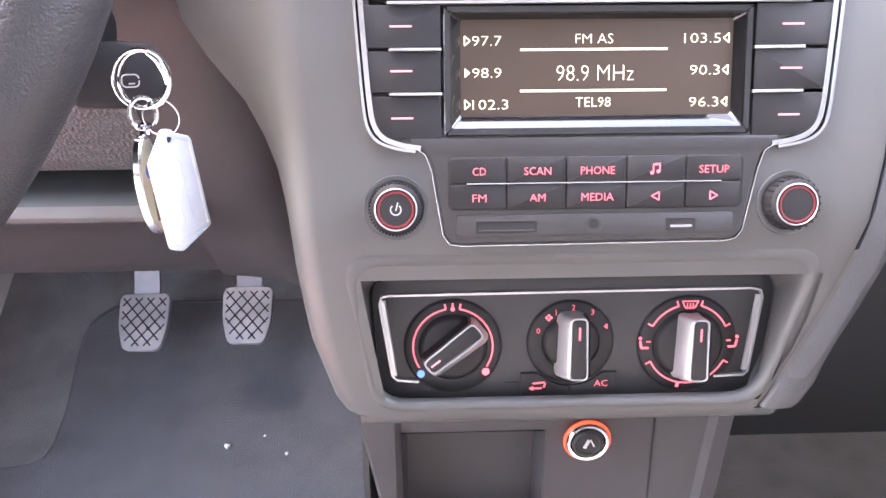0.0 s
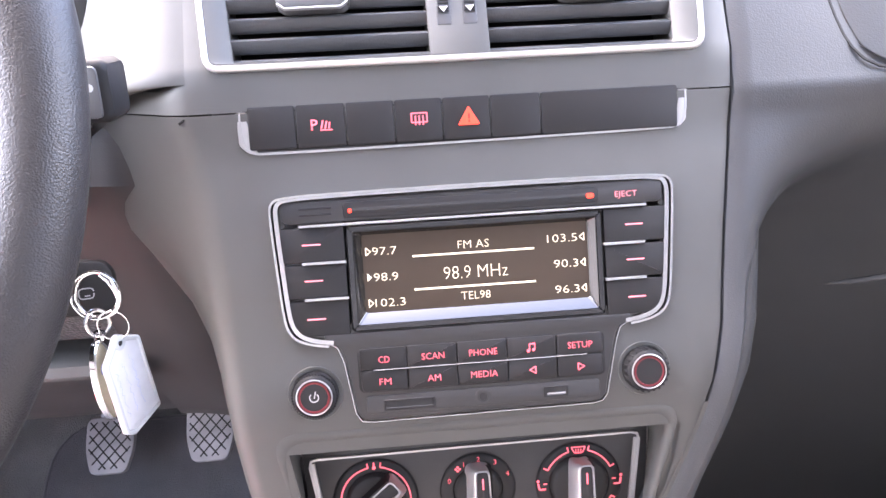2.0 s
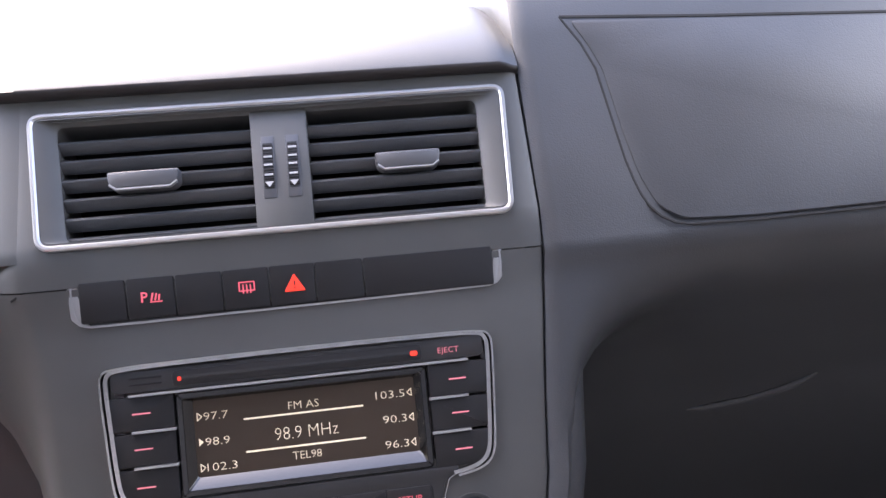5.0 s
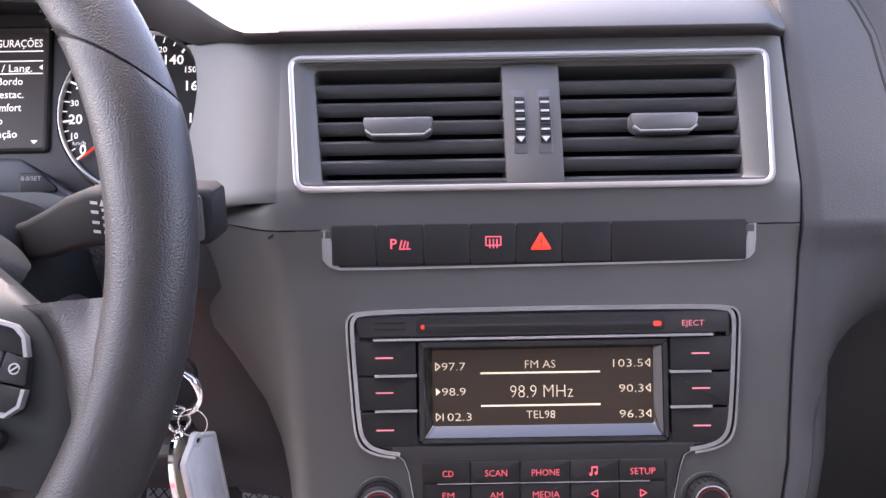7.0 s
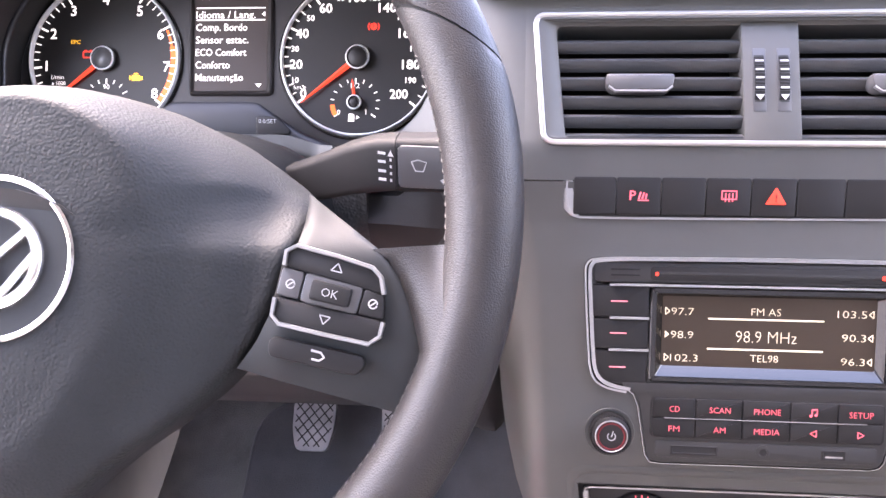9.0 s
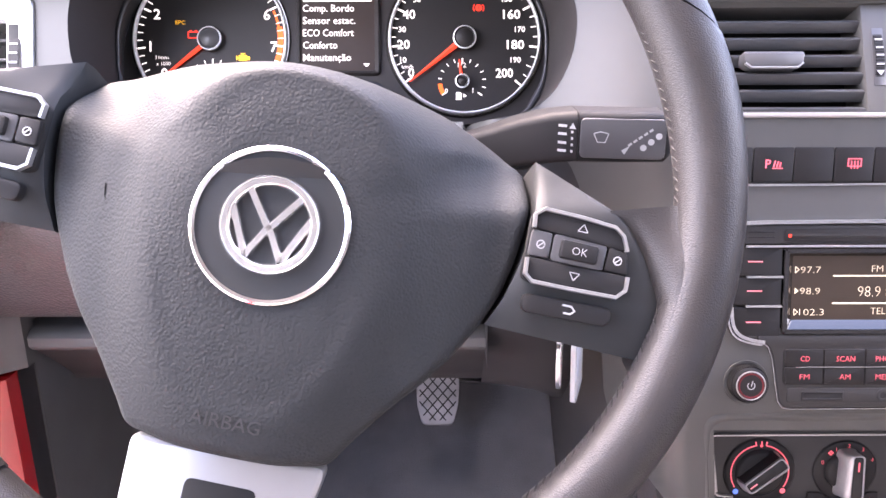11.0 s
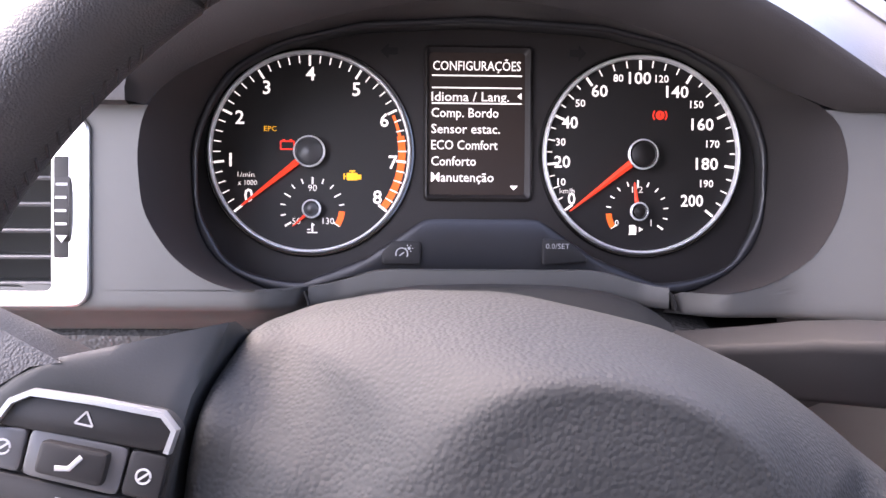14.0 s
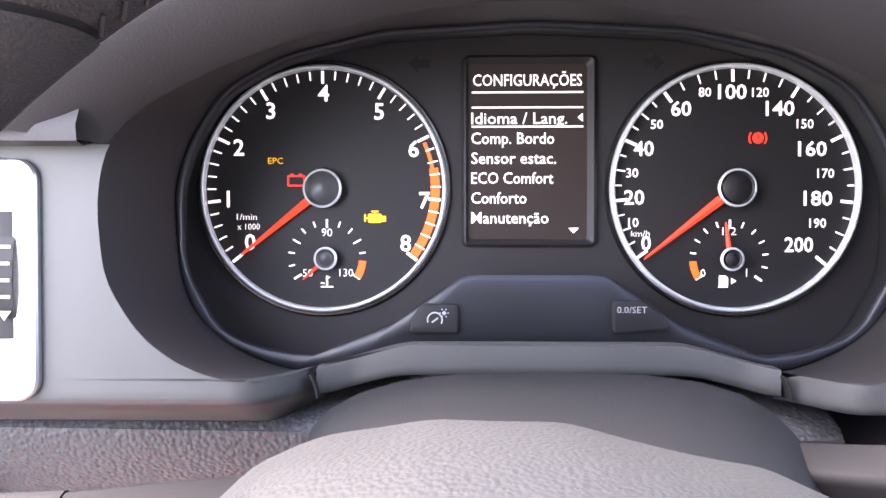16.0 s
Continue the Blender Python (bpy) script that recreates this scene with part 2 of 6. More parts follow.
def soften(pts, times=2):
    """Cuts the corners of an open line."""
    for _ in range(times):
        out = [pts[0]]
        for p, q in zip(pts, pts[1:]):
            out += [(p[0] * 0.75 + q[0] * 0.25, p[1] * 0.75 + q[1] * 0.25), (p[0] * 0.25 + q[0] * 0.75, p[1] * 0.25 + q[1] * 0.75)]
        pts = out + [pts[-1]]
    return pts


def arc(cx, cy, r, a0, a1, n=24):
    return [(cx + r * math.cos(radians(a0 + (a1 - a0) * i / n)), cy + r * math.sin(radians(a0 + (a1 - a0) * i / n))) for i in range(n + 1)]


def flat(polys, z, bm=None, thick=0.15):
    """Thin printed shapes at depth z; polys in millimetres."""
    bm = bm or bmesh.new()
    for pts in polys:
        loft(bm, [at(pts, z - thick), at(pts, z)], True, False, True)
    return bm


def bar(x0, y0, x1, y1, w):
    d = Vector((x1 - x0, y1 - y0)).normalized()
    s = Vector((-d.y, d.x)) * w / 2
    return [(x0 - s.x, y0 - s.y), (x1 - s.x, y1 - s.y), (x1 + s.x, y1 + s.y), (x0 + s.x, y0 + s.y)]


def letters(text, x, y, z, height, mat, parent, width=0.0, align="CENTER", bold=-0.009, turn=0.0, name="lettering"):
    """Words in the plane of their parent, x and y the middle (or left end) of the line, in millimetres."""
    cu = bpy.data.curves.new(name, "FONT")
    cu.body, cu.size, cu.resolution_u, cu.offset = text, 1.0, 2, bold
    ob = bpy.data.objects.new(name, cu)
    me = bpy.data.meshes.new_from_object(ob)
    bpy.data.objects.remove(ob)
    co = np.empty(len(me.vertices) * 3)
    me.vertices.foreach_get("co", co)
    co = co.reshape(-1, 3)
    lo, hi = co[:, :2].min(0), co[:, :2].max(0)
    cap = 0.70
    sy = height / cap / 1000
    sx = width / 1000 / (hi[0] - lo[0]) if width else sy
    ax = {"CENTER": (lo[0] + hi[0]) / 2, "LEFT": lo[0], "RIGHT": hi[0]}[align]
    co[:, 0] = (co[:, 0] - ax) * sx
    co[:, 1] = (co[:, 1] - cap / 2) * sy
    c, s = math.cos(radians(turn)), math.sin(radians(turn))
    co[:, 0], co[:, 1] = co[:, 0] * c - co[:, 1] * s + x / 1000, co[:, 0] * s + co[:, 1] * c + y / 1000
    co[:, 2] = z / 1000
    co *= K
    me.vertices.foreach_set("co", co.ravel())
    me.update()
    me.name = name
    me.materials.append(mat)
    o = new(name, me)
    o.parent = parent
    return o


def leaning(x, y, z, lean, roll=0.0):
    """The pose of a face whose depth axis points at the driver and leans back by so many degrees."""
    return pose(x, y, z, 90 - lean) @ pose(0, 0, 0, 0, 0, roll)


def scaled(m):
    """A pose in drawing units as one in metres."""
    m = m.copy()
    m.translation *= K
    return m


def smoothstep(a, b, x):
    t = min(1.0, max(0.0, (x - a) / (b - a)))
    return t * t * (3 - 2 * t)


def between(rows, z):
    """Linear table look-up."""
    rows = sorted(rows)
    if z <= rows[0][0]:
        return rows[0][1]
    for (a, p), (b, q) in zip(rows, rows[1:]):
        if z <= b:
            return p + (q - p) * (z - a) / (b - a)
    return rows[-1][1]


def fitted(name, bm, mat, root, label="", smooth=40):
    """A part given in the place's own metres, hung under its thing."""
    m = root.matrix_world.copy()
    m.translation /= K
    bm.transform(m.inverted())
    return part(name, bm, mat, root, label, smooth)


def sheet(rows, bm=None):
    return loft(bm or bmesh.new(), rows, closed=False)


def slab(x0, y0, z0, x1, y1, z1):
    bm = bmesh.new()
    bmesh.ops.create_cube(bm, size=1.0, matrix=Matrix.Translation(((x0 + x1) / 2, (y0 + y1) / 2, (z0 + z1) / 2)) @ Matrix.Diagonal((x1 - x0, y1 - y0, z1 - z0, 1)))
    return bm


def setting(name, bm, mat, label, category, smooth=40):
    return tagged(part(name, bm, mat, None, label, smooth), "", category, "", "structure")


# ---- the cabin round the camera ----
ground = bmesh.new()
bmesh.ops.create_grid(ground, x_segments=1, y_segments=1, size=400, matrix=Matrix.Translation((0, 0, -0.35)))
PAVING = material("grey_concrete_ground", (0.16, 0.155, 0.15), 0.9, 0, 0.4, 40, 0.004, 0.2, smear=0.8)
setting("ground", ground, PAVING, "grey concrete yard the car stands on", "ground")


# the floor rising into the toe board
TOE = [(0.70, 0.08)] + [(y, 0.08 + 0.9 * max(0.0, y - 0.78) ** 2 / (0.22 + max(0.0, y - 0.78))) for y in [0.74 + 0.02 * i for i in range(24)]]


def floor_mesh():
    prof = [(-0.64, 0.08)] + TOE + [(1.30, 0.52), (1.40, 1.0)]
    top = [[(x, y, z) for y, z in prof] for x in (-0.70, -0.4, -0.1, 0.2, 0.76)]
    low = [[(x, y + 0.02, z - 0.04) for y, z in prof] for x in (-0.70, -0.4, -0.1, 0.2, 0.76)]
    bm = sheet(top)
    sheet(low, bm)
    return bm


setting("floor", floor_mesh(), CARPET, "dark carpeted car floor and sloping toe board", "floor")
setting("wall_right", slab(0.76, -0.6, 0.0, 0.80, 1.4, 0.95), TRIM, "grey trim of the closed passenger side", "wall")
setting("wall_right_rail", slab(0.72, -0.6, 1.30, 0.78, 0.06, 1.34), TRIM, "grey rail over the passenger side window", "wall")
setting("wall_left", slab(-0.80, 0.62, 0.0, -0.74, 1.4, 0.93), TRIM, "side panel ahead of the open driver's door", "wall")
setting("wall_left_sill", slab(-0.82, -0.5, -0.06, -0.74, 0.62, 0.05), RED, "red painted door sill under the open door", "wall")
setting("wall_left_pillar", slab(-0.80, -0.6, -0.06, -0.74, -0.45, 1.30), TRIM, "pillar behind the open driver's door", "wall")
# added behind the camera as a reflector for fill light
setting("wall_rear", slab(-0.80, -0.64, 0.0, 0.80, -0.60, 1.36), BOUNCE, "unseen light grey wall behind the front seats, added to bounce fill light", "wall")
setting("wall_front", slab(-0.80, 1.40, 0.0, 0.80, 1.44, 0.93), TRIM, "bulkhead ahead of the pedals", "wall")
# added out of view to keep the sun from leaking into the footwell
setting("wall_cowl", slab(-0.80, 1.02, 0.895, 0.80, 1.40, 0.925), TRIM, "unseen cowl slab under the windscreen, added to block the sun", "cowl")


def roof_mesh():
    prof = [(-0.62, 1.36), (-0.40, 1.38), (-0.10, 1.37), (0.04, 1.35), (0.06, 1.335)]
    bm = sheet([[(x, y, z - 0.10 * (x / 0.78) ** 4 * 0.5) for y, z in prof] for x in (-0.78, -0.6, -0.3, 0, 0.3, 0.6, 0.78)])
    sheet([[(x, y, z + 0.03) for y, z in prof] for x in (-0.78, -0.3, 0.3, 0.78)], bm)
    return bm


setting("ceiling", roof_mesh(), LINER, "pale fabric headliner over the front seats", "ceiling")

# body edge beside the dashboard's end: trimmed above, bare red paint below
def door_edge(z0, z1, x, y):
    bm = bmesh.new()
    loft(bm, [[(-0.738 + x, 0.56 + y, z), (-0.712 + x, 0.54 + y, z), (-0.712 + x, 0.52 + y, z), (-0.736 + x, 0.50 + y, z), (-0.79, 0.50 + y, z), (-0.79, 0.56 + y, z)] for z in np.linspace(z0, z1, 5)], True, True, True)
    return bm


setting("door_pillar", door_edge(0.49, 0.90, 0.0, 0.04), TRIM, "dark trimmed edge of the open door frame", "pillar")
setting("door_pillar_foot", door_edge(0.02, 0.486, -0.012, 0.02), RED, "red painted body edge of the open door frame", "pillar")

# ---- dashboard ----
FACE = [(0.44, 0.362), (0.47, 0.356), (0.52, 0.351), (0.57, 0.349), (0.595, 0.3545), (0.619, 0.3605), (0.67, 0.3720), (0.713, 0.382), (0.7335, 0.3835), (0.7554, 0.3866), (0.829, 0.4194), (0.90, 0.451)]
LEFT = [(0.44, -0.105), (0.46, -0.1166), (0.479, -0.1275), (0.54, -0.135), (0.573, -0.137), (0.624, -0.1400), (0.672, -0.1420), (0.70, -0.147), (0.7336, -0.156), (0.90, -0.156)]
RIGHT = [(0.44, 0.088), (0.46, 0.0965), (0.488, 0.1075), (0.524, 0.1198), (0.544, 0.1268), (0.57, 0.1335), (0.597, 0.139), (0.65, 0.143), (0.70, 0.148), (0.7336, 0.1505), (0.90, 0.1485)]

console = thing("centre_console", pose(0, 0.38, 0.44), "satin grey plastic centre console fascia of a car dashboard", "console")


def fascia(zs, hole_l, hole_r, gaps, roll_left, roll_right):
    """The fascia's front with its openings, rolled back at both sides."""
    bm = bmesh.new()
    rows = []
    for z in zs:
        y, l, r = between(FACE, z), between(LEFT, z), between(RIGHT, z)
        row = [(l - dx, y + dy, z) for dx, dy in roll_left(z)[::-1]]
        row += [(l + 0.004, y, z), (hole_l(z), y, z), (hole_r(z), y, z), (r - 0.003, y, z)]
        row += [(r + dx, y + dy, z) for dx, dy in roll_right]
        rows.append([bm.verts.new(p) for p in row])
    k = len(roll_left(0.6)) + 1
    for a, b, z0, z1 in zip(rows, rows[1:], zs, zs[1:]):
        for i in range(len(a) - 1):
            if i == k and any(lo - 1e-6 <= min(z0, z1) and max(z0, z1) <= hi + 1e-6 for lo, hi in gaps):
                continue
            bm.faces.new((a[i], a[i + 1], b[i + 1], b[i]))
    return bm


def flank(z):
    """The roll at the driver's side: wide and shallow above, tight below."""
    w = smoothstep(0.56, 0.68, z)
    tight = [(0.0, 0.0015), (0.006, 0.006), (0.010, 0.014), (0.013, 0.024), (0.016, 0.040), (0.022, 0.07), (0.03, 0.14)]
    wide = [(0.0, 0.0012), (0.006, 0.004), (0.012, 0.009), (0.020, 0.017), (0.031, 0.028), (0.048, 0.044), (0.072, 0.064)]
    return [(a[0] + (b[0] - a[0]) * w, a[1] + (b[1] - a[1]) * w) for a, b in zip(tight, wide)]


TUCK = [(0.0, 0.0015), (0.001, 0.004), (0.001, 0.02)]
zs_up = [0.7338, 0.740, 0.746, 0.7554, 0.7585, 0.78, 0.81, 0.828, 0.835, 0.842]
fitted("upper_fascia", fascia(zs_up, lambda z: -0.1405 - 0.07 * (z - 0.758), lambda z: 0.1345 + 0.05 * (z - 0.758), [(0.7585, 0.828)], lambda z: [(dx * smoothstep(0.758, 0.748, z), dy) for dx, dy in flank(z)], TUCK), GREY, console)
zs_low = [0.7330, 0.725, 0.713, 0.70, 0.684, 0.66, 0.64, 0.616, 0.60, 0.585, 0.57, 0.555, 0.543, 0.52, 0.50, 0.468, 0.465, 0.462]
half = lambda z: 0.106 if z > 0.6 else 0.104 + (z - 0.475) * 0.14
fitted("lower_fascia", fascia(zs_low, lambda z: -half(z), lambda z: min(half(z) + (0.002 if z < 0.6 else 0), between(RIGHT, z) - 0.0035), [(0.616, 0.684), (0.468, 0.543)], flank, TUCK), GREY, console)
# rounded lower edge tucking under
lip = bmesh.new()
rows = []
for dz, dy in ((0.0, 0.0), (-0.004, 0.001), (-0.008, 0.005), (-0.010, 0.012), (-0.010, 0.07)):
    rows.append([(x, between(FACE, 0.462) + dy, 0.462 + dz) for x in np.linspace(-0.117, 0.107, 9)])
fitted("lower_lip", sheet(rows, lip), GREY, console)

# recess round the climate panel
AC = leaning(-0.0035, 0.378, 0.5222, 8)
recess = thing("climate_recess", AC, "deep rounded recess in the grey console holding the climate panel", "console trim")
o0 = rounded([(-119, 30), (-106, -60), (101, -60), (119, 30)], 16, 6)
o1 = rounded([(-111, 21), (-103, -54), (97, -54), (112, 21)], 15, 6)
o2 = rounded([(-109, 10), (-105, -59), (103, -59), (111, 10)], 12, 6)
rim_z = lambda y: (0.378 + 0.000139 * y - between(FACE, 0.5222 + 0.00099 * y)) / 0.00099 + 0.2
ease = lambda f: [(a[0] + (b[0] - a[0]) * f, a[1] + (b[1] - a[1]) * f) for a, b in zip(o0, o1)]
rolled = [[(x / 1000, y / 1000, (rim_z(y) + dz) / 1000) for x, y in ease(f)] for f, dz in ((0.0, 0.1), (0.15, 0.7), (0.40, 0.7), (0.62, 0.1), (0.80, -1.2), (0.92, -3.0), (1.0, -5.5))]
rolled.append([((a[0] * 0.5 + b[0] * 0.5) / 1000, (a[1] * 0.5 + b[1] * 0.5) / 1000, rim_z(a[1]) * 0.00035) for a, b in zip(o1, o2)])
part("bezel", loft(bmesh.new(), rolled + [at(o2, 0.5)]), GREY, recess, smooth=75)

# side trim at the passenger side of the console
side = bmesh.new()
rows = []
for z in (0.4625, 0.475, 0.488, 0.50, 0.52, 0.542, 0.57, 0.597, 0.65, 0.70, 0.72, 0.735):
    y, r = between(FACE, z), between(RIGHT, z)
    k = smoothstep(0.74, 0.64, z)
    sink = 0.0040 * smoothstep(0.478, 0.492, z)
    rows.append([(r + dx, y + dy * (0.35 + 0.65 * k) + sink, z) for dx, dy in ((-0.008, 0.020), (-0.001, 0.006), (0.0009, 0.0), (0.0024, -0.0014), (0.008, -0.0022), (0.017, -0.0015), (0.024, 0.004), (0.030, 0.014), (0.036, 0.05), (0.04, 0.12))])
fitted("side_trim", sheet(rows, side), DASH, console)
fitted("edge_backing", sheet([[(0.1000 + (z - 0.4626) * 0.142, between(FACE, z) + 0.0015, z), (between(RIGHT, z) + 0.006, between(FACE, z) + 0.0012, z)] for z in (0.463, 0.48, 0.50, 0.52, 0.54, 0.555)]), GREY, console)

dash = thing("dashboard", pose(0, 0.6, 0.86), "dark grained soft-touch car dashboard, bright with daylight on top", "dashboard")


def dash_face(z):
    return between([(0.07, 0.88), (0.30, 0.74), (0.40, 0.655), (0.50, 0.575), (0.56, 0.528), (0.61, 0.488), (0.65, 0.449), (0.68, 0.417), (0.705, 0.393), (0.730, 0.381), (0.7554, 0.3866), (0.90, 0.451)], z)


def panel_y(x, z):
    """The panel's face; beside the console it runs down in line with the fascia."""
    if z > 0.74:
        return dash_face(z)
    reach = 0.040 + 0.12 * smoothstep(0.62, 0.735, z)
    w = smoothstep(reach, 0.016, x - 0.1495) * smoothstep(0.462, 0.482, z)
    return dash_face(z) * (1 - w) + (min(between(FACE, z), dash_face(z)) - 0.0015) * w


rows = []
for x in (0.1495, 0.152, 0.157, 0.163, 0.169, 0.175, 0.181, 0.188, 0.196, 0.205, 0.215, 0.228, 0.245, 0.27, 0.30, 0.35, 0.45, 0.6, 0.766):
    dy = {0.1495: 0.012, 0.152: 0.003}.get(x, 0.0)
    prof = [(panel_y(x, z) + dy, z) for z in (0.07, 0.25, 0.40, 0.44, 0.462, 0.468, 0.475, 0.482, 0.49, 0.50, 0.515, 0.53, 0.545, 0.56, 0.575, 0.585, 0.60, 0.615, 0.63, 0.64, 0.65, 0.665, 0.68, 0.69, 0.705, 0.715, 0.7225, 0.730, 0.7365, 0.742, 0.7554, 0.79, 0.83, 0.865, 0.888)]
    prof += [(0.456 + dy, 0.899), (0.468, 0.908), (0.50, 0.918), (0.58, 0.927), (0.8, 0.935), (1.06, 0.935)]
    # the near edge keeps to the console's side
    lean = lambda z: (between(RIGHT, max(z, 0.462)) - 0.1500) * smoothstep(0.30, 0.16, x) if z < 0.7336 else 0.0
    if x == 0.1495:
        rows.append([(0.1488 + lean(z), y + 0.004, z - 0.05 * smoothstep(0.82, 0.90, z)) for y, z in prof])
    rows.append([(x + lean(z), y, z) for y, z in prof])
fitted("passenger_panel", sheet(rows), DASH, dash)

# pull of the glove box below: a thin bar shaped for its highlight
fitted("glove_box_pull", tube([(0.300, 0.5345, 0.556), (0.324, 0.528, 0.5575), (0.357, 0.526, 0.561), (0.384, 0.520, 0.568), (0.402, 0.513, 0.576), (0.415, 0.509, 0.584)], [0.001, 0.0028, 0.0034, 0.0034, 0.0028, 0.001], 8), DASH, dash, "curved glove box pull, a thin bar drawn for its highlight")
# airbag door outline: a fine groove
groove = [(185, 132), (196, 112), (203, 93), (209, 44), (211, 28), (214, 14), (217, 4), (221, -4), (227, -11), (235, -15.5), (245, -17.6), (290, -18.5), (400, -17), (560, -12)]
gm = bmesh.new()
for z, w in ((0.5, 1.6),):
    strip(groove, w, -0.6, 0.35, gm)
seam_root = thing("airbag_flap", leaning(0, 0.3866, 0.7554, 24), "passenger airbag flap outlined by a fine groove in the dash", "airbag flap")
part("groove", gm, SEAM, seam_root)
part("top_groove", strip([(185, 132), (290, 127), (560, 117)], 2.4, -0.6, 0.5), SEAM, seam_root)
fl = rounded([(191, 129), (200, 112), (207, 93), (213, 44), (218, 16), (226, -4), (241, -14), (290, -15.8), (400, -14.5), (560, -9), (560, 114), (290, 124.5)], 6, 4)
part("flap_panel", block(fl, -0.5, 0.9, 0.8), DASH, seam_root)

# centre pad over the vents, with an overhanging lip
def pad_back(x):
    """How far the pad's lip draws back towards the driver's side."""
    return 0.031 * (1 - math.sin(0.5 * math.pi * min(1.0, max(0.0, (x + 0.236) / 0.080)) ** 1.2))


PAD_RISE = [(0.0, 0.0), (0.0023, 0.003), (0.0108, 0.011), (0.0258, 0.021), (0.0558, 0.036), (0.103, 0.0505), (0.183, 0.064), (0.383, 0.077), (0.643, 0.082)]
rows, under = [], []
for x in [-0.174, -0.170, -0.165, -0.16, -0.15, -0.12, -0.08, 0.0, 0.06, 0.11, 0.13, 0.138, 0.143, 0.147, 0.1508]:
    k = pad_back(x)
    e = smoothstep(0.138, 0.151, x) * 0.006
    under.append([(x, y + k + e, z - e * 0.5) for y, z in ((0.440, 0.8405), (0.4258, 0.8412), (0.4205, 0.8434), (0.4178, 0.8452), (0.4168, 0.8466), (0.4172, 0.8480))])
    prof = [(0.4172, 0.8480), (0.4195, 0.8510), (0.428, 0.8590), (0.443, 0.8690), (0.473, 0.8840), (0.52, 0.8985), (0.60, 0.912), (0.80, 0.925), (1.06, 0.930)]
    rows.append([(x, y + k + e, z - e * 0.5) for y, z in prof])
fitted("centre_pad", sheet(rows), DASH, dash)
# the undercut takes the darker hood colour for the shade beneath the pad
fitted("pad_lip", sheet(under), HOOD, dash, "undercut lip of the pad, coloured darker for its shade", 60)
# left wing of the pad, up to the door
rows = []
for x in np.linspace(-0.74, -0.57, 6):
    prof = [(0.465, 0.8415), (0.440, 0.8420), (0.435, 0.845), (0.436, 0.851), (0.445, 0.861), (0.462, 0.872), (0.492, 0.887), (0.542, 0.902), (0.65, 0.917), (1.06, 0.93)]
    rows.append([(x, y, z) for y, z in prof])
fitted("left_pad", sheet(rows), HOOD, dash, "dark grained wing of the pad")

# ---- cluster surround ----
CL = DRIVE @ leaning(-0.3933, 0.581, 0.793, 19.5)


def around(right, left, c=(3.0, -5.0), n=168):
    """A closed outline through the given half outlines, even in angle about c."""
    ends = list(right) + list(left)[::-1]
    pts = [(p[0] + (q[0] - p[0]) * k / 8, p[1] + (q[1] - p[1]) * k / 8) for p, q in zip(ends, ends[1:] + ends[:1]) for k in range(8)]
    pol = sorted((math.atan2(v - c[1], u - c[0]) % (2 * math.pi), math.hypot(u - c[0], v - c[1])) for u, v in pts)
    th, rad = [p[0] for p in pol], [p[1] for p in pol]
    out = []
    for i in range(n):
        a = 2 * math.pi * i / n
        r = sum(float(np.interp(a + d, th, rad, period=2 * math.pi)) for d in (-0.045, -0.02, 0.0, 0.02, 0.045)) / 5
        out.append((c[0] + r * math.cos(a), c[1] + r * math.sin(a)))
    return out


MOUTH_R = [(0, 72), (50, 66), (95, 54), (135, 38), (169, 21), (186, 11), (190, -3), (192, -20), (188, -45), (177, -69), (161, -81), (142, -87), (122, -88.5), (106, -88), (96, -86), (80, -81), (62, -78), (35, -77)]
MOUTH_L = [(-50, 69), (-90, 59), (-125, 48), (-152, 36), (-172, 24), (-183, 11), (-187, -13), (-184, -45), (-169, -69), (-151, -82), (-133, -87.5), (-112, -88.5), (-96, -86), (-80, -81), (-62, -78), (-30, -77), (0, -77)]


def mouth_off(u, v):
    """How far the mouth stands out, drawn back behind the column."""
    base = 100.0
    w = smoothstep(128, 100, abs(u - 5)) * smoothstep(-58, -78, v)
    return base * (1 - w) + 66.0 * w


mouth = around(MOUTH_R, MOUTH_L)


def mouth_u(v, side):
    """Where the mouth's outline crosses the height v, on one side."""
    hits = [p[0] + (q[0] - p[0]) * (v - p[1]) / (q[1] - p[1]) for p, q in zip(mouth, mouth[1:] + mouth[:1]) if (p[1] - v) * (q[1] - v) < 0]
    return side * max([side * u for u in hits if side * (u - 5) > 90] or [104.0 + 5.0 * side])


def console_off(u, v, off):
    """Swings the fascia forward to meet the centre console."""
    goal = off
    for i in range(6):
        p = CL @ Vector((u / 1000, v / 1000, goal / 1000))
        goal += (p.y - between(FACE, p.z)) / 0.00092
    x = (CL @ Vector((u / 1000, v / 1000, off / 1000))).x
    t = min(1.0, max(0.0, (x + 0.236) / 0.080))
    k = math.sin(0.5 * math.pi * t ** 1.2)
    return off + (goal - off) * k


surround = thing("cluster_surround", CL, "silver-grey dashboard fascia and dark hood round the instruments", "dashboard trim")

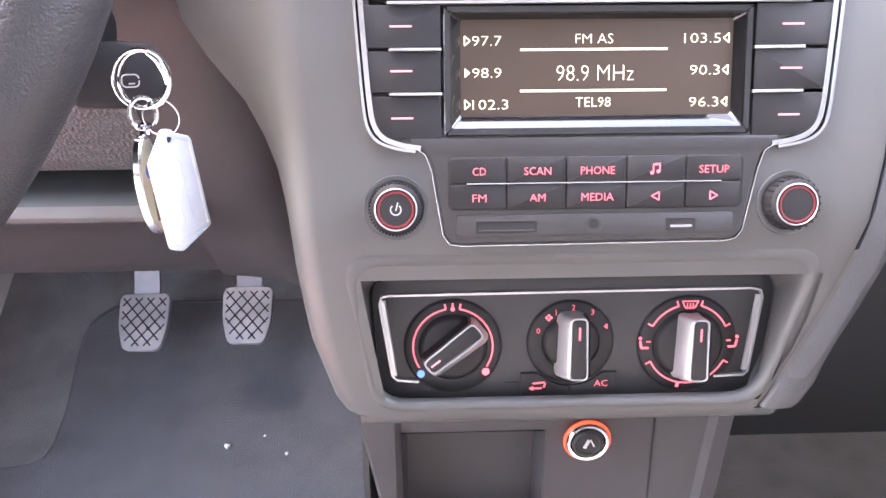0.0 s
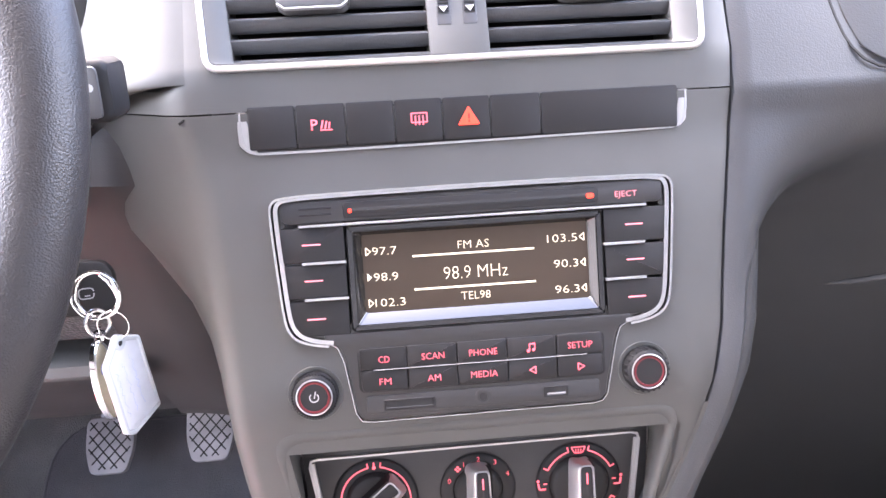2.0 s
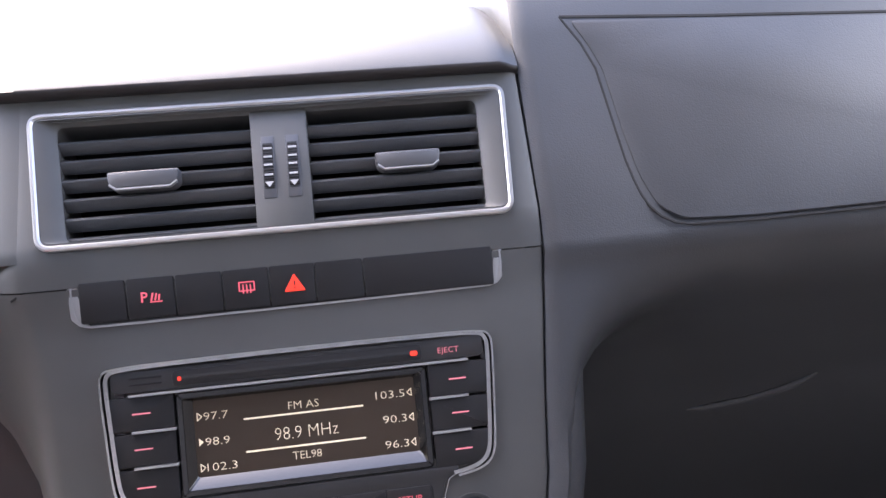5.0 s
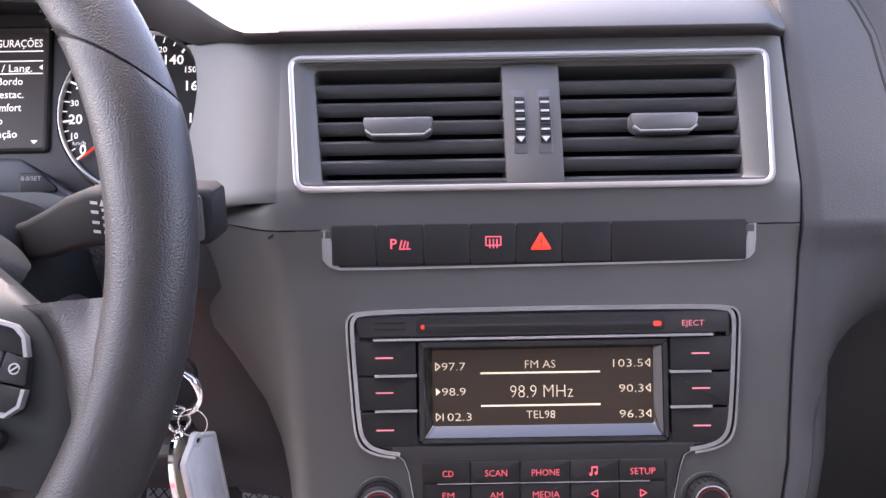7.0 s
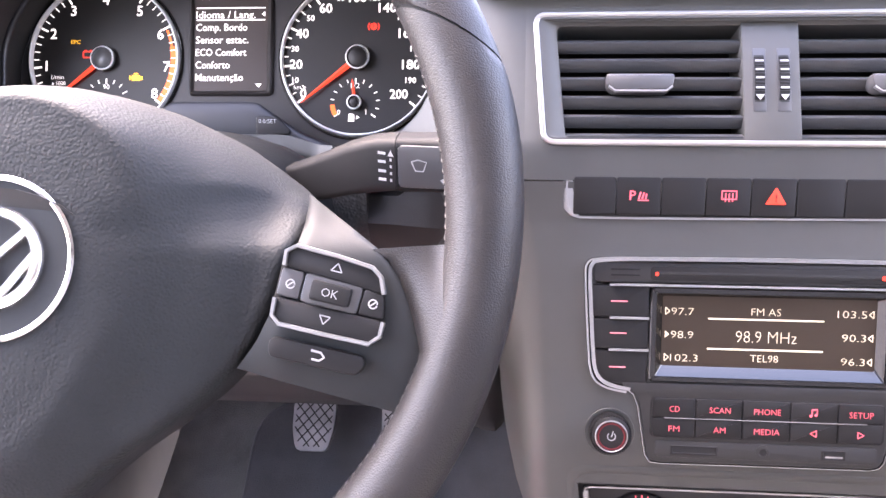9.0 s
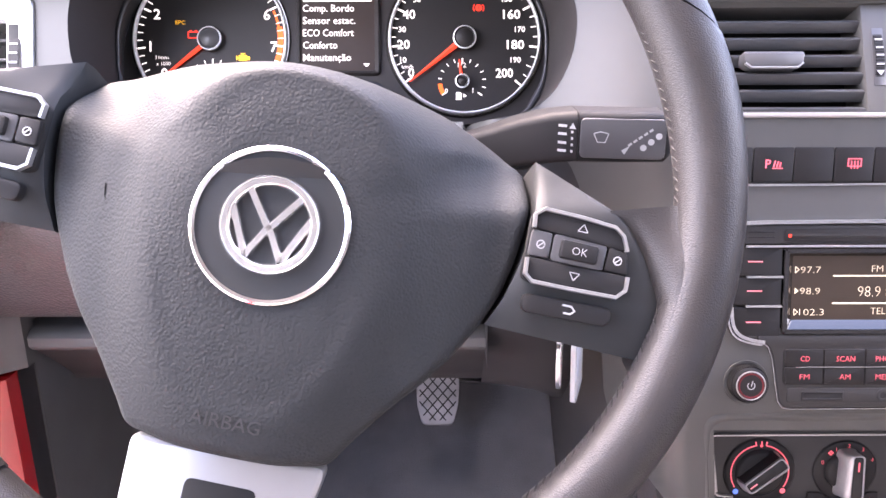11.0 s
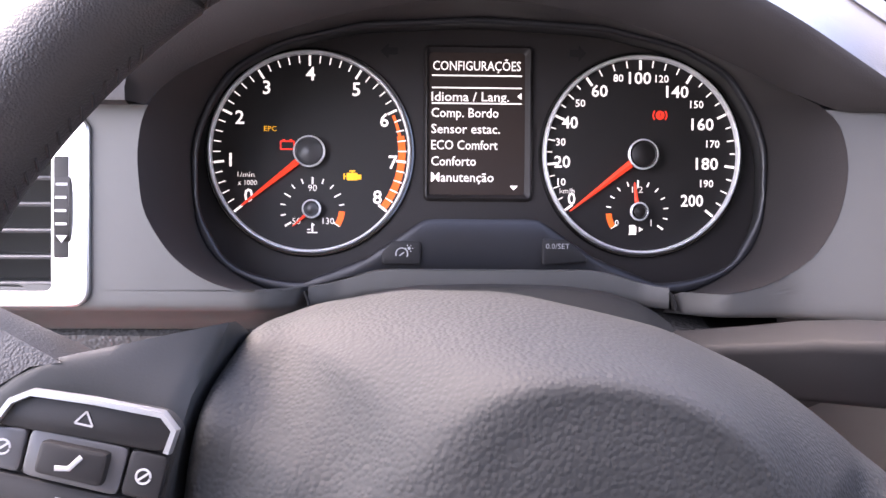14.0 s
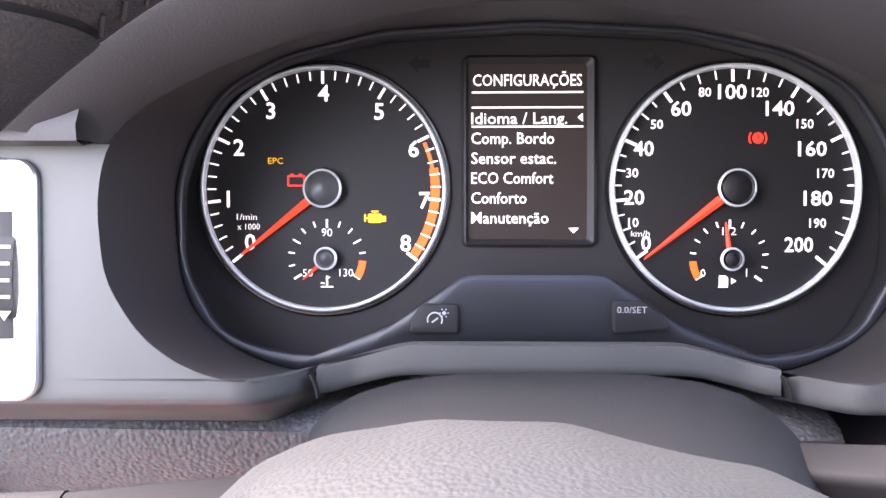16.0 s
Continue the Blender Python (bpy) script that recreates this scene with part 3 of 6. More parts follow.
for side, far, name in ((-1, -345, "left_fascia"), (1, 250, "right_fascia")):
    rows = []
    fan = sorted((p for p in mouth if side * (p[0] - 5) > 104 and p[1] < -78), key=lambda p: -side * p[0])
    starts = [(mouth_u(v, side), v, v - (7 * smoothstep(-20, 12, v) if side > 0 else 0), 0) for v in np.linspace(12, -78, 21)]
    starts += [(p[0], p[1], -79.5 - 10.5 * i / len(fan), 0) for i, p in enumerate(fan)]
    fold = [(-92, 0), (-95, 0)] + ([(-97.0, 0.5), (-98.5, 2.5), (-100, 7), (-105, 17), (-111, 27)] if side < 0 else [(-98, 0), (-100, 0.6), (-101.2, 2.5), (-101.6, 7), (-101.6, 24)])
    starts += [(5.0 + side * 104.0, v, v, back) for v, back in fold]
    for u0, v0, v1, back in starts:
        row = []
        for i in range(25):
            f = (i / 24) ** 1.3
            u, v = u0 + (far - u0) * f, v0 + (v1 - v0) * f
            off = mouth_off(u, v) - back
            row.append((u / 1000, v / 1000, (console_off(u, v, off) if side > 0 else off) / 1000))
        rows.append(row)
    bm = sheet(rows)
    if side < 0:
        # opening behind the side air vent
        bmesh.ops.delete(bm, geom=[f for f in bm.faces if any(-0.309 < v.co.x < -0.2285 and -0.084 < v.co.y < -0.018 for v in f.verts)], context="FACES")
    part(name, bm, GREY, surround, "silver-grey satin plastic", 60)

# funnel from the mouth down to the lip round the instruments
LIP_R = [(3, 79), (78, 75), (128, 63), (159, 46), (175, 20), (182, -2), (181, -25), (179, -49), (172, -66), (157, -80), (135, -91), (114, -95), (95, -92), (73, -83.5), (62, -80), (38, -79.2), (3, -79)]
LIP_L = [(6 - u, v) for u, v in LIP_R[1:-1]]
IN_R = [(3, 75), (78, 71), (126, 60), (155, 44), (171, 19), (178, -2), (178, -25), (177, -43), (160, -74), (141, -82), (115, -86), (86, -82), (67, -70), (55, -49), (33, -46), (3, -46)]
IN_L = [(6 - u, v) for u, v in IN_R[1:-1]]
lip_out, lip_in = around(LIP_R, LIP_L), around(IN_R, IN_L)
face_out = [(3 + (u - 3) * 1.075, v * 1.10) for u, v in lip_in]


def blend(a, b, f):
    return [(p[0] + (q[0] - p[0]) * f, p[1] + (q[1] - p[1]) * f) for p, q in zip(a, b)]


def edge_off(u, v):
    """How far the funnel's edge stands out, in line with the fascia."""
    return console_off(u, v, mouth_off(u, v)) if u > 100 else mouth_off(u, v)


loops = []
for f, dz in ((0.0, 0.4), (0.03, -1.6), (0.08, -6.0)):
    loops.append([(u / 1000, v / 1000, (edge_off(*m) + dz) / 1000) for (u, v), m in zip(blend(mouth, lip_out, f), mouth)])
for f in (0.4, 0.7, 0.93):
    loops.append([(u / 1000, v / 1000, (edge_off(*m) * (1 - f) + 42 * f) / 1000) for (u, v), m in zip(blend(mouth, lip_out, f), mouth)])
loops.append(at(lip_out, 37))
part("hood_funnel", loft(bmesh.new(), loops), HOOD, surround, "dark brown-black funnel", 60)
part("inner_lip", loft(bmesh.new(), [at(lip_out, 39.6), at(blend(lip_out, lip_in, 0.12), 41.6), at(blend(lip_out, lip_in, 0.5), 42.0), at(blend(lip_out, lip_in, 0.9), 41.0), at(lip_in, 39.0)]), LEDGE, surround, "satin black inner lip", 60)
part("inner_ledge", loft(bmesh.new(), [at(lip_in, 39.0), at(blend(lip_in, face_out, 0.5), 20), at(face_out, 0.5)]), VOID, surround, "matt black ledge", 60)

# hood brow: dark front face over the mouth, then the skin running ahead to the windscreen
back = CL.inverted()
LIP_X = (-0.150, -0.163, -0.174)
EDGE = [(p.x * 1000, p.y * 1000, p.z * 1000 + 1.2) for p in (back @ Vector((x, 0.4258 + pad_back(x), 0.8412)) for x in LIP_X)]
EDGE += [(u, v, 0) for u, v in ((210, 8), (197, 9.2), (187, 10), (169, 21), (135, 38), (95, 54), (50, 66), (0, 72), (-50, 68), (-90, 59), (-125, 48), (-152, 36), (-172, 24), (-184, 10))]
RIDGE = [(p.x * 1000, p.y * 1000 + 0.3, p.z * 1000 + 0.6) for p in (back @ Vector((x, 0.4168 + pad_back(x), 0.8470)) for x in LIP_X)]
RIDGE += [(212, 16.3, 132), (197.5, 25, 130), (179, 38, 129), (150, 58, 127)]
RIDGE += [(u, v, 126) for u, v in ((105, 80), (50, 95), (0, 99), (-70, 92), (-130, 79), (-175, 58), (-208, 34), (-250, 16))]


def dense(pts, n=61):
    """The line through the given points, softened and evenly stepped."""
    at_ = list(range(len(pts)))
    return [tuple(sum(float(np.interp(q + d, at_, [p[i] for p in pts])) for d in (-0.5, -0.25, 0, 0.25, 0.5)) / 5 for i in range(3)) for q in np.linspace(0, len(pts) - 1, n)]


inner, ridge = dense(EDGE), dense(RIDGE)


def brow_off(u, v, off):
    return mouth_off(u, v) if u < 165 else max(off, console_off(u, v, mouth_off(u, v)) + 1.5)


rows = []
for f, lift in ((0.0, 0.6), (0.05, 2.5), (0.35, 6.0), (0.7, 5.0), (0.92, 2.5)):
    rows.append([((a[0] + (b[0] - a[0]) * f) / 1000, (a[1] + (b[1] - a[1]) * f) / 1000, (brow_off(*a) * (1 - f) + b[2] * f + lift * (1 - 0.9 * smoothstep(165, 212, a[0]))) / 1000) for a, b in zip(inner, ridge)])
for d, f in ((0.0, 0.0), (0.006, 0.05), (0.020, 0.18), (0.05, 0.38), (0.11, 0.62), (0.22, 0.85), (0.50, 1.0)):
    row = []
    for b in ridge:
        p = CL @ Vector((b[0] / 1000, b[1] / 1000 + 0.0025 * (1 - smoothstep(190, 225, b[0])), b[2] / 1000))
        # towards the console it sinks into the centre pad
        pad = 0.8472 + between(PAD_RISE, d)
        w = smoothstep(150, 232, b[0])
        row.append(back @ Vector((p.x, p.y + d, (p.z + max(0.0, 0.937 - p.z) * f) * (1 - w) + (pad if d else p.z) * w)))
    rows.append(row)
part("hood_brow", sheet(rows[:6]), HOOD, surround, "dark grained hood brow", 60)
# top skin in the paler dash colour, standing for the daylight on it
part("hood_top", sheet(rows[5:]), DASH, surround, "grained top skin of the hood, coloured paler for daylight", 60)

# sill under the instruments, between two seams
rows = []
for g, off in ((0.0, 56), (0.0, 65.0), (0.04, 66.4), (0.35, 66.6), (0.70, 66.4), (0.95, 66.0), (1.02, 64.6), (1.05, 60), (1.06, 46)):
    row = []
    for u in np.linspace(-99, 109, 41):
        s = abs(u - 5)
        t = -76.6 - 9.6 * smoothstep(58, 106, s)
        b_ = -91.0 - 7.4 * smoothstep(62, 104, s)
        row.append((u / 1000, (t + (b_ - t) * g) / 1000, (off + 9 * smoothstep(88, 106, s)) / 1000))
    rows.append(row)
part("sill", sheet(rows), GREY, surround, "silver-grey sill with two seams", 60)
for u in (-100.0, 110.0):
    part("seam", strip([(u - 1, -89), (u + 1, -94), (u + 2, -99)], 1.2, 70, 79.5), SEAM, surround)

# ---- lower dash on the driver's side ----
knee = thing("knee_panel", pose(-0.45, 0.48, 0.5), "dark plastic knee panel with an open storage slot", "knee panel")


def along_x(prof, x0, x1, n=7, bend=0.0):
    return sheet([[(x, y + bend * ((x - x0) / (x1 - x0)) ** 2, z) for y, z in prof] for x in np.linspace(x0, x1, n)])


fitted("upper_panel", along_x([(0.490, 0.7230), (0.444, 0.7205), (0.4385, 0.7175), (0.4375, 0.705), (0.453, 0.66), (0.486, 0.61), (0.524, 0.565), (0.534, 0.554), (0.55, 0.550), (0.66, 0.548)], -0.74, -0.262), DASHLOW, knee)
# near-black back wall, the slot's shade put into its colour
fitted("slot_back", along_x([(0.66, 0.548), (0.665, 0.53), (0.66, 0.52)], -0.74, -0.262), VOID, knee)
fitted("ledge", along_x([(0.66, 0.527), (0.585, 0.5255), (0.570, 0.523), (0.5655, 0.518), (0.566, 0.509), (0.572, 0.503), (0.576, 0.502)], -0.72, -0.262), TRIM, knee, "lighter grained ledge under the slot")
fitted("lower_panel", along_x([(0.576, 0.502), (0.582, 0.5005), (0.615, 0.474), (0.652, 0.440), (0.662, 0.427), (0.68, 0.420), (0.86, 0.42)], -0.72, -0.20), LOWER, knee)
rows = []
for x, dy in ((-0.262, 0.0), (-0.24, -0.004), (-0.22, -0.010), (-0.20, -0.014), (-0.185, -0.010), (-0.172, 0.0), (-0.160, 0.03)):
    low = 0.427 - 0.02 * smoothstep(-0.21, -0.165, x)
    rise = 0.026 * smoothstep(-0.245, -0.20, x)
    rows.append([(x, 0.47 + dy + k, z) for k, z in ((0.02, 0.714 + rise), (-0.020, 0.708 + rise), (-0.030, 0.690), (-0.014, 0.66), (0.026, 0.60), (0.070, 0.54), (0.108, 0.498), (0.150, low + 0.03), (0.168, low + 0.012), (0.180, low), (0.20, low - 0.006), (0.36, low))])
fitted("inner_panel", sheet(rows), LOWER, knee)
fitted("slot_end", sheet([[(-0.262, 0.535, z), (-0.262, 0.66, z)] for z in (0.50, 0.53, 0.56)]), LOWER, knee)
fitted("end_cap", sheet([[(-0.742, y, z) for y in (0.44, 0.52, 0.62)] for z in (0.30, 0.5, 0.7, 0.86)]), LOWER, knee)

# ---- lower console below the fascia ----
low = thing("lower_console", pose(0, 0.42, 0.1), "dark plastic lower console with an open storage bin", "console")
bm = bmesh.new()
xs, zs = [-0.130, -0.126, -0.122, -0.102, -0.098, -0.006, 0.099, 0.1035, 0.1165, 0.121], [0.455, 0.43, 0.408, 0.395, 0.32, 0.10]
depth = [0.06, 0.01, 0.0, 0.0, 0.004, 0.004, 0.004, 0.0, 0.006, 0.06]
grid = [[bm.verts.new((x + (0.10 if x > 0.09 else -0.20 if x < -0.11 else 0.0) * max(-0.10, z - 0.415), 0.418 + d - 0.10 * max(0, 0.40 - z) * 0.3, z)) for x, d in zip(xs, depth)] for z in zs]
for r in range(len(zs) - 1):
    for c in range(len(xs) - 1):
        if c == 4 and r in (2, 3):
            continue
        bm.faces.new((grid[r][c], grid[r][c + 1], grid[r + 1][c + 1], grid[r + 1][c]))
fitted("front", bm, LOWER, low)
bm = bmesh.new()
loop = [(-0.098, 0.408), (-0.006, 0.408), (-0.006, 0.32), (-0.098, 0.32)]
loft(bm, [[(x, 0.421, z) for x, z in loop], [(x * 0.985 - 0.0008, 0.432, 0.364 + (z - 0.364) * 0.97) for x, z in loop], [(x * 0.95 - 0.0026, 0.456, 0.364 + (z - 0.364) * 0.92) for x, z in loop]], True, False, True)
fitted("bin", bm, LOWER, low, "open dark storage bin")
fitted("seam", slab(0.0635, 0.4205, 0.10, 0.0645, 0.4235, 0.43), SEAM, low)
for x in (-0.126, 0.117):
    fitted("cheek", slab(x - 0.002, 0.475, 0.0, x + 0.002, 1.3, 0.47), LOWER, low)

# ---- floor mat ----
MAT_LEFT = [(0.25, -0.66), (0.824, -0.66), (0.828, -0.635), (0.831, -0.60), (0.836, -0.576), (0.845, -0.567), (0.864, -0.562), (0.912, -0.561), (0.979, -0.567), (1.005, -0.566), (1.022, -0.560), (1.036, -0.548), (1.046, -0.532), (1.051, -0.512), (1.052, -0.49)]


def mat_z(y):
    return between(TOE, y)


def mat_x(y):
    return between(MAT_LEFT, y)


steps = sorted({round(0.25 + 0.02 * i, 3) for i in range(41)} | {y for y, x in MAT_LEFT})
rows = [[(mat_x(y) + (-0.130 - mat_x(y)) * i / 24, y, mat_z(y) + 0.0095) for i in range(25)] for y in steps]
floor_mat = tagged(part("floor_mat", sheet(rows), MAT, None, "grey-blue fabric floor mat with a bound edge on the carpet", 80), "", "floor mat")
edge = [(mat_x(y), y, mat_z(y) + 0.0064) for y in steps] + [(x, 1.052, mat_z(1.052) + 0.0064) for x in np.linspace(-0.47, -0.130, 10)]
part("binding", tube(edge, 0.0036, 8), MAT, floor_mat, "bound edge of the mat", 80)
random.seed(4)
for x, y, s in ((-0.336, 0.851, 0.005), (-0.291, 0.866, 0.002), (-0.259, 0.840, 0.0025)):
    bm = bmesh.new()
    bmesh.ops.create_icosphere(bm, subdivisions=1, radius=s)
    for v in bm.verts:
        v.co *= random.uniform(0.6, 1.2)
    bm.transform(Matrix.Translation((x, y, mat_z(y) + 0.0095 + s * 0.5)))
    tagged(part("crumb", bm, LITTER, None, "small white crumb lying on the floor mat"), "", "crumb", "crumbs on the mat")

# ---- centre air vents ----
VENT = leaning(0, 0.3870, 0.7568, 24)
vents = thing("centre_air_vents", VENT, "pair of black slatted air vents in a chrome-edged silver frame", "air vent")
vo = rounded([(-148, 83.5), (-141.5, -2), (135, -2), (140, 84)], 9, 6)
vi = inset(vo, 3.2)
part("chrome_edge", ring(vo, vi, -1, 3.0, 0.9), SILVER, vents, "satin chrome edge")
vj = rounded([(-133, 76.8), (-126.5, 3.5), (119.4, 3.8), (121.6, 76.8)], 5, 6)
part("frame", loft(bmesh.new(), [at(vi, 1.8), at(inset(vi, 1.2), 2.0), at(inset(vj, -1.5), -3.0), at(vj, -4.5), at(vj, -40)], True, False, True), GREY, vents, "satin grey frame")
# near-black block paints the shade deep behind the slats
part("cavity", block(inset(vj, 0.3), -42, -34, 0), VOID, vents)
dv = [(-19.8, 78), (-18.8, 2.6), (14.7, 2.6), (14.6, 78)]
part("divider", block(rounded(dv[::1], 1.0, 2), -30, -2.5, 0.6), GREY, vents, "grey upright divider")
for x0, x1, slope in ((-132.5, -19, 0.7), (14.2, 121.5, -0.45)):
    for i in range(6):
        v = 5.0 + i * 12.2
        dx = (76 - v) / 73 * 6.0
        a = x0 + dx * (1 if x0 < 0 else 0)
        b = x1 - (dx * 0.35 if x0 > 0 else 0)
        prof = [(v + 1.0, -5.4), (v + 3.0, -8.0), (v + 7.0, -24), (v + 2.0, -26), (v - 4.6, -12.0), (v - 5.0, -10.2), (v - 4.2, -8.8), (v - 0.6, -5.2), (v + 0.4, -4.9)]
        part("slat", loft(bmesh.new(), [[(u / 1000, y / 1000, z / 1000) for y, z in prof] for u in (a - 1, b + 1)], True, True, True), DASH, vents)
for x0, x1 in ((-102.4, -61), (54, 94.2)):
    tabo = rounded([(x0, 43), (x0 + 1, 35.6), (x0 + 5, 32.6), (x1 - 5, 32.6), (x1 - 1, 35.6), (x1, 43)], 2, 3)
    tab = part("tab", block(tabo, -8, 3.5, 1.5), TILE, vents, "grey sliding tab")
    part("tab_edge", strip([(x0 + 1.5, 35), (x0 + 5.5, 32), (x1 - 5.5, 32), (x1 - 1.5, 35)], 1.4, 1.0, 3.4), SILVER, tab, "bright lower edge")
for x in (-9.8, 4.9):
    part("wheel_well", block(rr(x - 4.0, 20.8, x + 4.0, 61, 0.8, 2), -4.0, -2.2, 0.2), TILE, vents, "grey recess of the wheel")
    bm = bmesh.new()
    loft(bm, [[((x + w) / 1000, (41.6 + 15.6 * math.sin(t)) / 1000, (-3.8 + 3.4 * math.cos(t)) / 1000) for t in np.linspace(-1.5, 1.5, 33)] for w in (-3.0, 3.0)], closed=False)
    wheel_ = part("thumbwheel", bm, BUTTON, vents, "black ribbed thumbwheel")
    for i in range(22):
        t = -1.3 + 2.6 * i / 21
        y, z = 41.6 + 15.7 * math.sin(t), -3.7 + 3.45 * math.cos(t)
        part("rib", block([(x - 2.9, y - 0.25), (x + 2.9, y - 0.25), (x + 2.9, y + 0.25), (x - 2.9, y + 0.25)], z - 0.3, z + 0.25, 0), DARK, wheel_)
    for v in (52.5, 46.7, 41.4, 35.2):
        t = math.asin((v - 41.6) / 15.6)
        part("mark", flat([bar(x - 2.5, v, x + 2.5, v, 1.2)], -3.8 + 3.4 * math.cos(t) + 0.6), PRINT, wheel_, "white mark")
    part("arrow", flat([[(x - 2.6, 30.9), (x, 27.4), (x + 2.6, 30.9)]], -0.6), PRINT, wheel_, "white arrow")

# ---- switch strip ----
SWITCH = leaning(0, 0.3838, 0.7248, 8)
strip_ = thing("switch_strip", SWITCH, "row of black dashboard switches in a chrome bracket", "switch panel")
bracket = [(-125.0, 9.0), (-125.4, 0), (-124, -9), (-121, -13), (-115, -14.4), (0, -13.6), (114, -12.4), (120, -11), (123, -7.5), (124, 0), (123.6, 9.0)]
part("bracket_line", strip(soften(bracket, 1), 1.4, -1, 1.6), SILVER, strip_, "thin chrome line")
part("bracket_left", block(rounded([(-127.4, 9.0), (-126.6, -9), (-122, -13.6), (-116, -14), (-119.4, -10), (-121.2, 9.0)], 1.5, 3), -1, 1.2, 0.8), SILVER, strip_, "chrome end")
part("bracket_right", block(rounded([(119.3, 9.0), (118.4, -8.6), (114, -12), (120.5, -11.8), (124.2, -8), (125.2, 9.0)], 1.5, 3), -1, 1.2, 0.8), SILVER, strip_, "chrome end")
cols = [-121.2, -95.0, -67.8, -41.0, -14.4, 12.3, 40.6, 119]
part("backing", block(rr(-122, -12.6, 119.6, 11.6, 3, 3), -2, 0.3, 0), SEAM, strip_)
for i, (a, b) in enumerate(zip(cols, cols[1:])):
    key = part("switch", block(rr(a + 0.35, -12.0, b - 0.35, 11.2, 1.2, 3), 0, 2.2, 0.7), BUTTON, strip_, "" if i < 6 else "wide blank switch cover")
    if i == 1:
        letters("P", -85.0, 0.2, 2.35, 5.8, ROSE, key, bold=0.01)
        part("parking_waves", flat([bar(-81.4, -2.2, -80.2, 2.2, 0.9), bar(-79.3, -2.2, -78.2, 1.8, 0.9), bar(-77.2, -2.2, -76.6, 1.2, 0.9), bar(-82, -2.9, -75.2, -2.9, 0.7)], 2.35), ROSE, key, "red parking sensor mark")
    if i == 3:
        polys = [bar(-31.7, 3.4, -23.1, 3.4, 0.7), bar(-31.7, -1.6, -23.1, -1.6, 0.7), bar(-31.7, -1.8, -31.7, 3.6, 0.7), bar(-23.1, -1.8, -23.1, 3.6, 0.7)]
        polys += [bar(x, -3.2, x, 2.0, 0.7) for x in (-29.5, -27.4, -25.3)]
        part("heated_window_mark", flat(polys, 2.35), ROSE, key, "red heated rear window mark")
    if i == 4:
        tri = [(-6.1, -4.5), (6.3, -4.5), (0.1, 5.9)]
        part("hazard_triangle", block(rounded([tri[0], tri[1], tri[2]], 1.0, 2), 2.2, 2.9, 0.2), SIGNAL, key, "bright red warning triangle")
        part("hazard_mark", flat([bar(0.1, -1.1, 0.1, 1.7, 0.8), bar(0.1, -2.9, 0.1, -2.0, 0.8)], 3.05), BUTTON, key)
for a, b in ((-158, -127), (125, 150)):
    part("seam", strip([(a, 4.5 if a < 0 else 10.0), (a + (8 if a < 0 else 1), 9.6 if a < 0 else 10.1), (b, 10.2)], 1.3, -0.6, 0.4), SEAM, strip_)

# ---- radio ----
RADIO = leaning(0, 0.3595, 0.619, 12)
radio = thing("car_radio", RADIO, "black double-height car radio with amber display and chrome frame", "car radio")
# chrome strip running round the upper unit
cpath = [(-85.5, -14), (-95, -12.5), (-103, -9.5), (-107.4, -4), (-109.2, 5), (-111.2, 34), (-112.8, 60), (-112.2, 66.5), (-107, 69.8), (-60, 70.6), (0, 71), (60, 70.8), (107, 70.2), (112.2, 67), (113, 60), (111.4, 34), (109.4, 5), (107.4, -4), (103, -9), (95, -12), (85.5, -13.4)]
part("chrome_frame", strip(soften(cpath), 1.8, -2, 2.6), LINE, radio, "bright chrome line")
cin = [(x * 0.985 + (1.2 if x < 0 else -1.2), y * 0.97 + 1.2) for x, y in cpath]
part("silver_frame", strip(soften(cin), 3.4, -2, 1.4), LINE, radio, "satin silver inner frame")
up = rounded([(-108, 76), (-112.5, 70), (-107.5, 2), (-101, -5.5), (-88, -9.5), (88, -9.5), (100, -5), (106.5, 3), (111.5, 70), (107, 76.5)], 3, 3)
hole = rr(-72, -7.0, 71.8, 52.0, 2.0, 10)
# body plates round the display opening
part("top_plate", block(rounded([(-107.6, 67.2), (-107, 54.8), (107.2, 54.8), (108, 67.6)], 4, 4), -6, 0.6, 0.8), DARK, radio)
part("lower_plate", block(rounded([(-88, -10.5), (-79, -16), (-77, -23), (-72, -54), (-68.5, -57.5), (65.5, -56.8), (69, -54), (75.5, -23), (77.5, -16), (86, -10.5), (86, -7.6), (-88, -7.6)], 3, 4), -6, 0.9, 0.8), DARK, radio)
part("plate_line", strip([(-88.5, -10.5), (-81, -15.5), (-78.2, -23), (-73.2, -53.5), (-70, -58), (-64, -58.8), (62, -58), (67.4, -56.8), (70.4, -53), (76.8, -23), (79.6, -15), (86.5, -11)], 0.7, -1, 1.3), LINE, radio, "thin chrome line")
part("slot_channel", block(rr(-73, 56.2, 70.5, 65.2, 2.5, 4), 0, 1.4, 0.5), BUTTON, radio)
part("disc_slot", block(rr(-70, 59.0, 68, 61.8, 1.4, 3), 0.9, 1.55, 0.1), VOID, radio, "disc slot")
part("slot_light", flat([rr(63.5, 59.0, 68, 61.8, 1.0, 2)], 1.75), SIGNAL, radio, "small red light")
part("slot_light", flat([rr(-70, 59.2, -68, 61.6, 0.6, 2)], 1.75), SIGNAL, radio, "small red light")
letters("EJECT", 86.5, 60.4, 1.0, 3.3, PINK, radio, 12.6)
for v in (58.6, 62.2):
    part("grip_line", block(rr(-97, v, -79, v + 1.2, 0.5, 2), 0.4, 1.2, 0.3), BUTTON, radio)
part("top_bar", strip([(-97.4, 53.2), (97.6, 53.6)], 1.5, -0.5, 2.4), SILVER, radio, "chrome bar")
